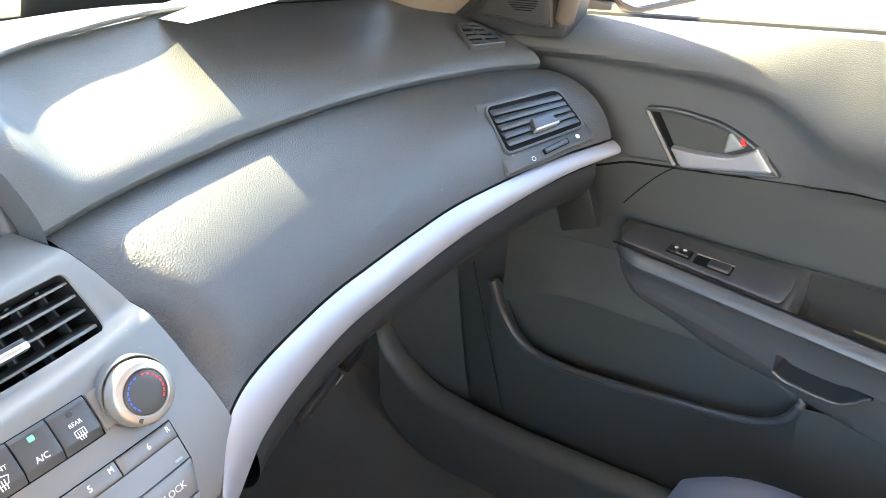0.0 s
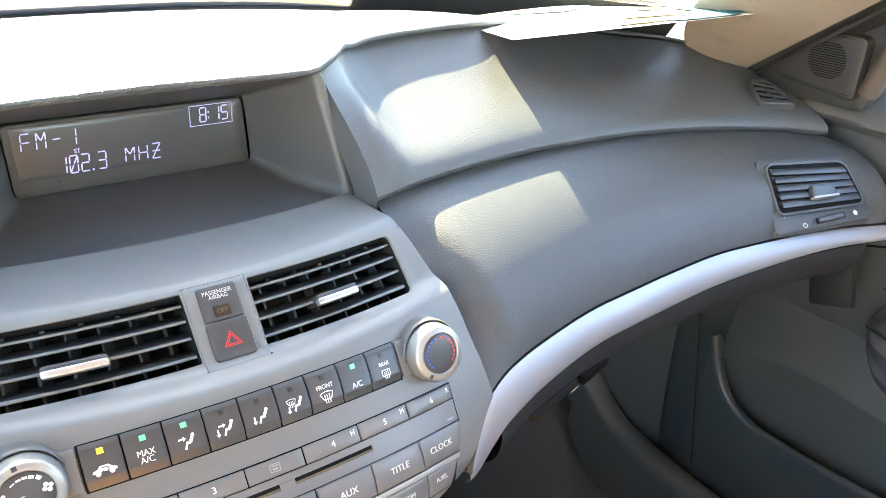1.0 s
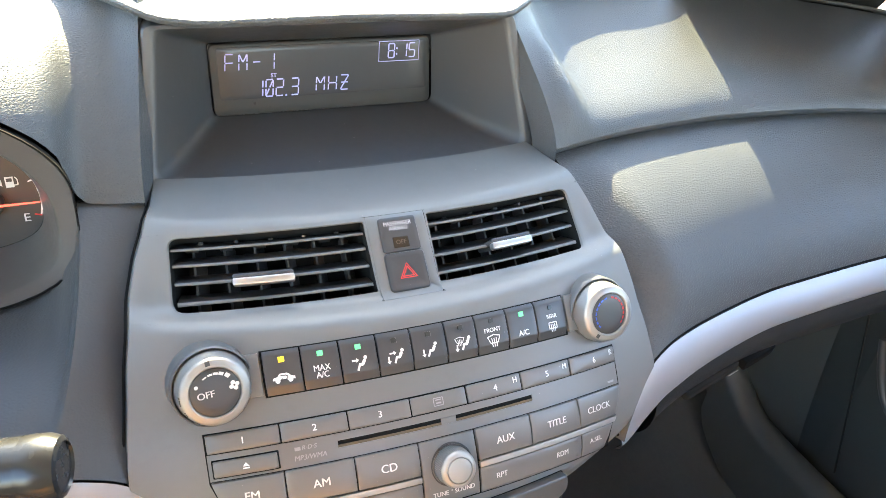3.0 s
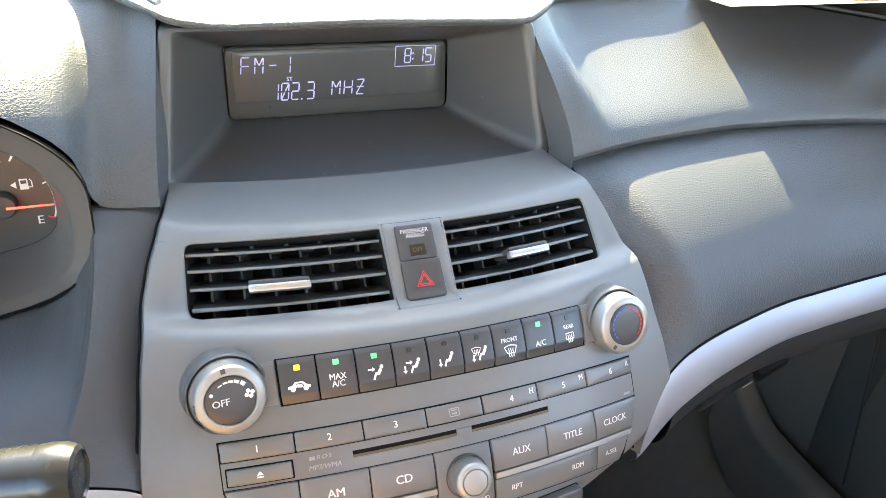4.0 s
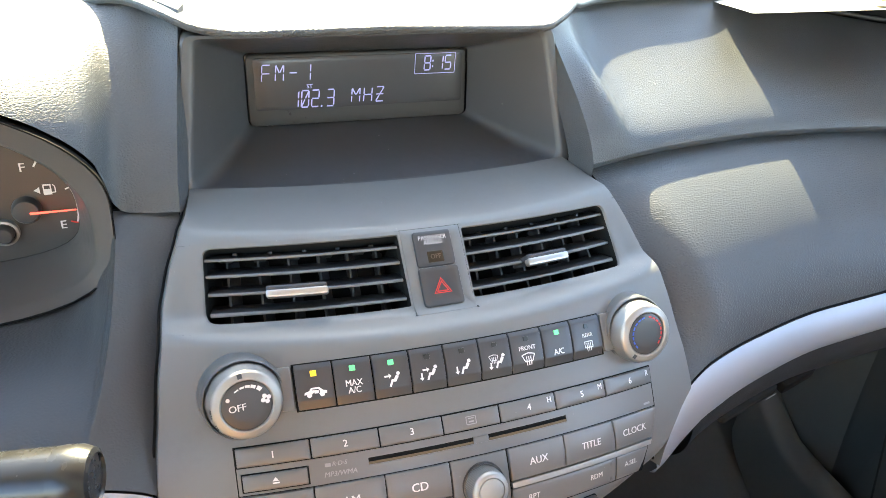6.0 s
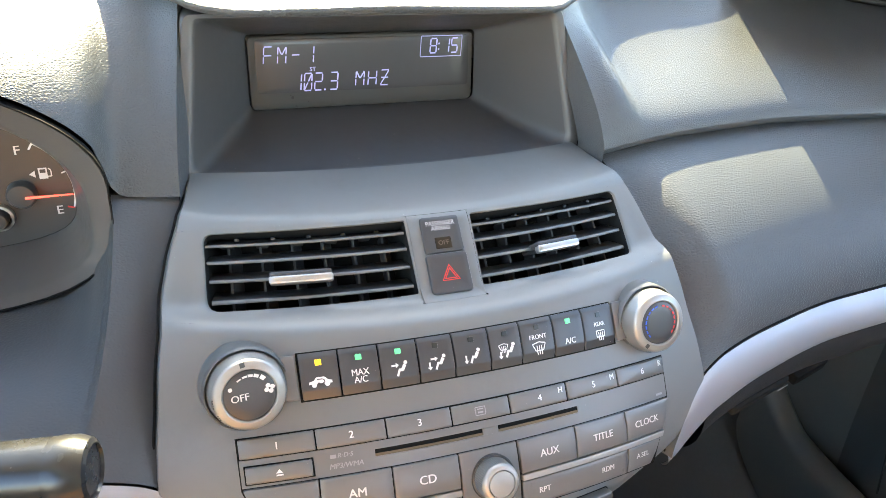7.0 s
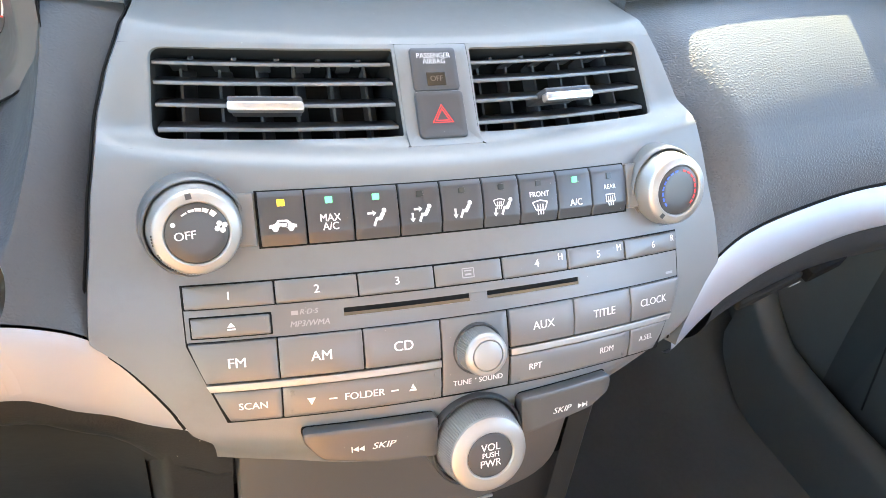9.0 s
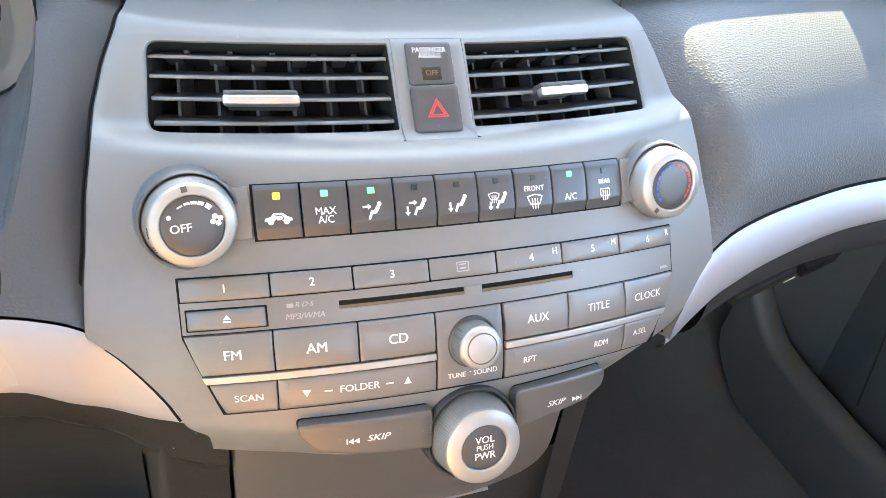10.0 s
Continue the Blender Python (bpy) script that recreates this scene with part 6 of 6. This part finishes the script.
# ---- seats, far door, rear, glass ----
def build_seat(s, label, cloth):
    t = thing("front_seat", label, "car seat", "front seats")

    def cushion(u, v):
        a = 2 * math.pi * v
        y = -.16 - .52 * u
        e = math.sin(math.pi * min(1, max(0, u)))
        w = .235 * (1 - .10 * (1 - u)**6)
        r = (abs(math.cos(a))**4 + abs(math.sin(a))**4)**-.25
        hh = .075 * (1 - .65 * (1 - min(1, u * 6))**2)
        return Vector((s * .365 + w * r * math.cos(a), y, .285 + hh * r * math.sin(a) + .02 * (1 - u)))
    bm = sheet(cushion, 24, 40)
    part("cushion", bm, cloth, t)
    part("cushion_front", rings([[cushion(0, k / 40) for k in range(40)], [cushion(0, k / 40).lerp(Vector((s * .365, -.15, .30)), .5) for k in range(40)]], cap1=True), cloth, t)

    def back(u, v):
        a = 2 * math.pi * v
        r = (abs(math.cos(a))**4 + abs(math.sin(a))**4)**-.25
        return Vector((s * .365 + .23 * (1 - .2 * u**4) * r * math.cos(a), -.72 - .20 * u + .06 * r * math.sin(a), .30 + .62 * u))
    part("backrest", sheet(back, 20, 36), cloth, t)
    part("backrest_top", rings([[back(1, k / 36) for k in range(36)], [back(1, k / 36).lerp(Vector((s * .365, -.92, .93)), .6) for k in range(36)]], cap1=True), cloth, t)
    part("headrest", block((.26, .09, .17), (s * .365, -.96, 1.03), .04, seg=3), cloth, t)
    part("base", block((.40, .44, .16), (s * .365, -.44, .14), .02), BLACK, t)


def build_shell():
    t = thing("driver_door", "dark moulded driver door panel, standing open", "car door")

    def face(u, v):
        y = .30 - 1.25 * u
        z = .10 + .657 * v
        return mirror(door(y, z))
    bm = sheet(face, 30, 24, .05)
    arm = block((.07, .50, .06), (-.70, -.30, .49), .02)
    swing = Matrix.Translation((-.76, .30, 0)) @ Matrix.Rotation(radians(-62), 4, "Z") @ Matrix.Translation((.76, -.30, 0))
    for b in (bm, arm):
        bmesh.ops.transform(b, matrix=swing, verts=b.verts)
    part("panel", bm, DARK, t)
    part("armrest", arm, DARK, t)
    for s in (1, -1):
        r = thing("rear_side_panel", "dark side panel beside the rear seat", "car door")
        part("panel", block((.04, .85, .66), (s * .755, -1.36, .43), .01), DARK, r)
        p = thing("centre_pillar", "beige pillar between front and rear side windows", "pillar")
        part("cover", block((.04, .12, .50), (s * .69, -.98, .98), .015, Euler((0, radians(-s * 12), 0)).to_matrix()), BEIGE, p)
    b = thing("rear_bench", "tan cloth rear bench seat", "car seat")
    part("cushion", block((1.30, .45, .16), (0, -1.38, .34), .05, seg=3), SEAT_TAN, b)
    part("backrest", block((1.30, .16, .55), (0, -1.66, .63), .05, Euler((radians(15), 0, 0)).to_matrix(), seg=3), SEAT_TAN, b)
    w = thing("windscreen", "clear raked windscreen glass above the dash", "windscreen")

    def glass_at(u, v):
        s = 2 * u - 1
        a = abs(s)
        lo = Vector((.64 * s, .74 - .44 * a**3, .785))
        hi = Vector((.50 * s, .08 - .30 * a**3, 1.235))
        return lo.lerp(hi, v) + Vector((0, .02, .015)) * math.sin(math.pi * v)
    g = part("pane", sheet(glass_at, 30, 14), WINDSCREEN, w)
    g.visible_shadow = False
    part("dark_band", sheet(lambda u, v: glass_at(.80 + .20 * u, -.01 + .10 * v) + Vector((0, -.004, -.004)), 30, 3), BLACK, w, "black printed edge band")
    part("lower_seal", tube([glass_at(i / 30, -.01) for i in range(31)], .007, 8), RUBBER, w)
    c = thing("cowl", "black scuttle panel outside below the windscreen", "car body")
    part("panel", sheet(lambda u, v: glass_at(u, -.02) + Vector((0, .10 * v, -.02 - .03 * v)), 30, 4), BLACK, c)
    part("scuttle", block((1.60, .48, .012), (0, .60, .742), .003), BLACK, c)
    h = thing("bonnet", "pale car bonnet beyond the windscreen", "car body")
    part("skin", sheet(lambda u, v: Vector((.78 * (2 * u - 1), .62 + 1.1 * v, .74 - .10 * v - .06 * (2 * u - 1)**2)), 16, 12, .02), CARGREY, h)
    bw = thing("firewall", "black bulkhead behind the dash", "car body")
    part("panel", block((1.52, .02, .72), (0, .60, .40), .004), BLACK, bw)
    for s in (1, -1):
        wing = thing("inner_wing", "black inner wing closing the footwell side", "car body")
        part("panel", block((.05, .75, .88), (s * .795, .58, .31), .01), BLACK, wing)
    kw = thing("footwell_side", "black side wall of the driver footwell", "car body")
    part("panel", block((.03, .70, .66), (-.70, .27, .37), .01), BLACK, kw)
    d = thing("dash_core", "black hidden carrier behind the dash skins", "dashboard frame")
    part("carrier", sheet(lambda u, v: Vector((-.70 + 1.40 * u, .235 + .20 * v, .690 + .03 * v - .02 * abs(2 * u - 1))), 20, 6, .004), GAP, d)
    part("carrier_face", sheet(lambda u, v: Vector((-.70 + 1.40 * u, .235 - .105 * v, .690 - .14 * v)), 20, 6, .004), GAP, d)


CARGREY = material("silver_car_paint", (0.45, 0.45, 0.46), 0.3, metal=0.5, coat=0.5, mottle=0.03)


def build_mirror():
    t = thing("door_mirror", "dark taupe outside door mirror with its glass", "door mirror")
    face = Vector((-.30, -.952, .065)).normalized()
    across = Vector((.954, -.30, 0)).normalized()
    upward = across.cross(-face).normalized()
    if upward.z < 0:
        upward = -upward

    def at(a, z, h=0.0):
        return Vector((.83, .03, .77)) + across * a + upward * (z - .77) + face * h
    lp = rounded([(-.076, .830), (-.0735, .794), (-.047, .763), (-.0155, .7475), (.098, .7455), (.129, .761), (.152, .805), (.160, .850), (.125, .885), (-.020, .882), (-.068, .862)], .012, 4, .01)
    mid = Vector((.04, .815))
    scale = lambda k, h: [at(mid.x + (p.x - mid.x) * k, mid.y + (p.y - mid.y) * k, h) for p in lp]
    part("housing", rings([scale(1, 0), scale(1.02, -.012), scale(1.0, -.045), scale(.82, -.085), scale(.45, -.110)], cap1=True), MIRROR_CASE, t)
    inner = lambda d, h: [at(p.x, p.y, h) for p in inset(lp, d)]
    part("frame", rings([scale(1, 0), inner(.0020, .0022), inner(.0058, .0022), inner(.0080, -.004)], cap1=False), MIRROR_CASE, t)
    part("mirror_glass", rings([inner(.0076, -.003), inner(.020, -.003)], cap1=True), MIRROR, t)
    # foot: a lower block and a slimmer neck above it
    side = lambda y, z, h=0.0: Vector((.775 - h, y, z))
    lower = rounded([(.105, .7474), (.0464, .7515), (.0440, .7660), (.0956, .7744)], .004, 4, .006)
    part("foot", slab(lower[::-1], side, -.05, .0, .003), BEIGE_GREY, t)
    neck = rounded([(.0950, .7760), (.0407, .7655), (.061, .7944), (.0661, .8512), (.0977, .8491)], .004, 4, .006)
    part("neck", slab(neck[::-1], side, -.055, -.010, .003), BEIGE_GREY, t)
    k = thing("door_skin", "pale outer door skin below the window", "car body")
    part("skin", sheet(lambda u, v: Vector((.765 + .10 * math.sin(v * 1.4), .45 - 2.4 * u, .750 - .80 * v)), 20, 10), CARGREY, k)
    part("belt_strip", tube([Vector((.757, .26 - .13 * i, .7575)) for i in range(12)], .005, 8), RUBBER, k)


MIRROR_CASE = material("dark_taupe_mirror_plastic", (0.034, 0.027, 0.024), 0.55, grain=0.2, size=900, spec=0.15)
MIRROR = material("mirror_silver", (0.85, 0.85, 0.86), 0.02, metal=1.0, mottle=0.01)


def build_parked_car():
    t = thing("parked_car", "white parked car standing behind on the concrete", "car")
    spot, yaw = Vector((11.45, -13.10, -.35)), radians(62)
    turn = Matrix.Rotation(yaw, 3, "Z")
    o = Vector()

    def stand(bm):
        bmesh.ops.transform(bm, matrix=Matrix.Translation(spot) @ turn.to_4x4(), verts=bm.verts)
        return bm

    def hull(u, v):
        y = 2.1 - 4.2 * u
        a = 2 * math.pi * v
        top = .78 + (.62 * max(0, math.sin(math.pi * min(1, max(0, (u - .22) / .72))))**.6 if .22 < u < .94 else 0)
        end = (1 - abs(2 * u - 1)**8 * .5)
        r = (abs(math.cos(a))**5 + abs(math.sin(a))**5)**-.2
        w = .88 * end * (1 - (.18 if math.sin(a) > .3 else 0))
        return o + Vector((w * r * math.cos(a), y, .22 + (top - .22) * (.5 + .5 * r * math.sin(a))))
    part("body", stand(sheet(hull, 40, 40)), CARWHITE, t)
    part("grille", stand(block((1.0, .05, .16), o + Vector((0, 2.12, .52)), .03)), BLACK, t)
    part("bumper", stand(block((1.6, .10, .14), o + Vector((0, 2.10, .32)), .04)), CARWHITE, t)
    part("lower_grille", stand(block((.86, .04, .12), o + Vector((0, 2.14, .34)), .02)), SATIN_GREY, t)
    for i in range(5):
        part("grille_bar", stand(block((.80, .02, .012), o + Vector((0, 2.165, .298 + .021 * i)), .004)), BLACK, t)
    for s in (-1, 1):
        part("headlight", stand(block((.34, .08, .14), o + Vector((s * .64, 2.06, .66)), .03)), SATIN_GREY, t)
        for y in (1.3, -1.3):
            part("wheel", stand(lathe([(.10, -.11), (.30, -.11), (.32, -.08), (.32, .08), (.30, .11), (.10, .11)], lambda a, b, h, s=s, y=y: o + Vector((s * .80 + h, y + a, .32 + b)), 28)), RUBBER, t)
    part("windscreen", stand(sheet(lambda u, v: o + Vector((-.62 + 1.24 * u, 1.02 - .52 * v, .86 + .42 * v)), 6, 4)), BLACK, t)


build_driver_side()
build_stalk()
build_wheel()
build_console()
build_door()
build_side_vent()
build_demister()
build_pillar()
build_paper()
build_seat(1, "dark grey cloth passenger seat beside the door", CLOTH)
build_seat(-1, "tan covered driver seat behind the steering wheel", SEAT_TAN)
build_shell()
build_mirror()
build_parked_car()
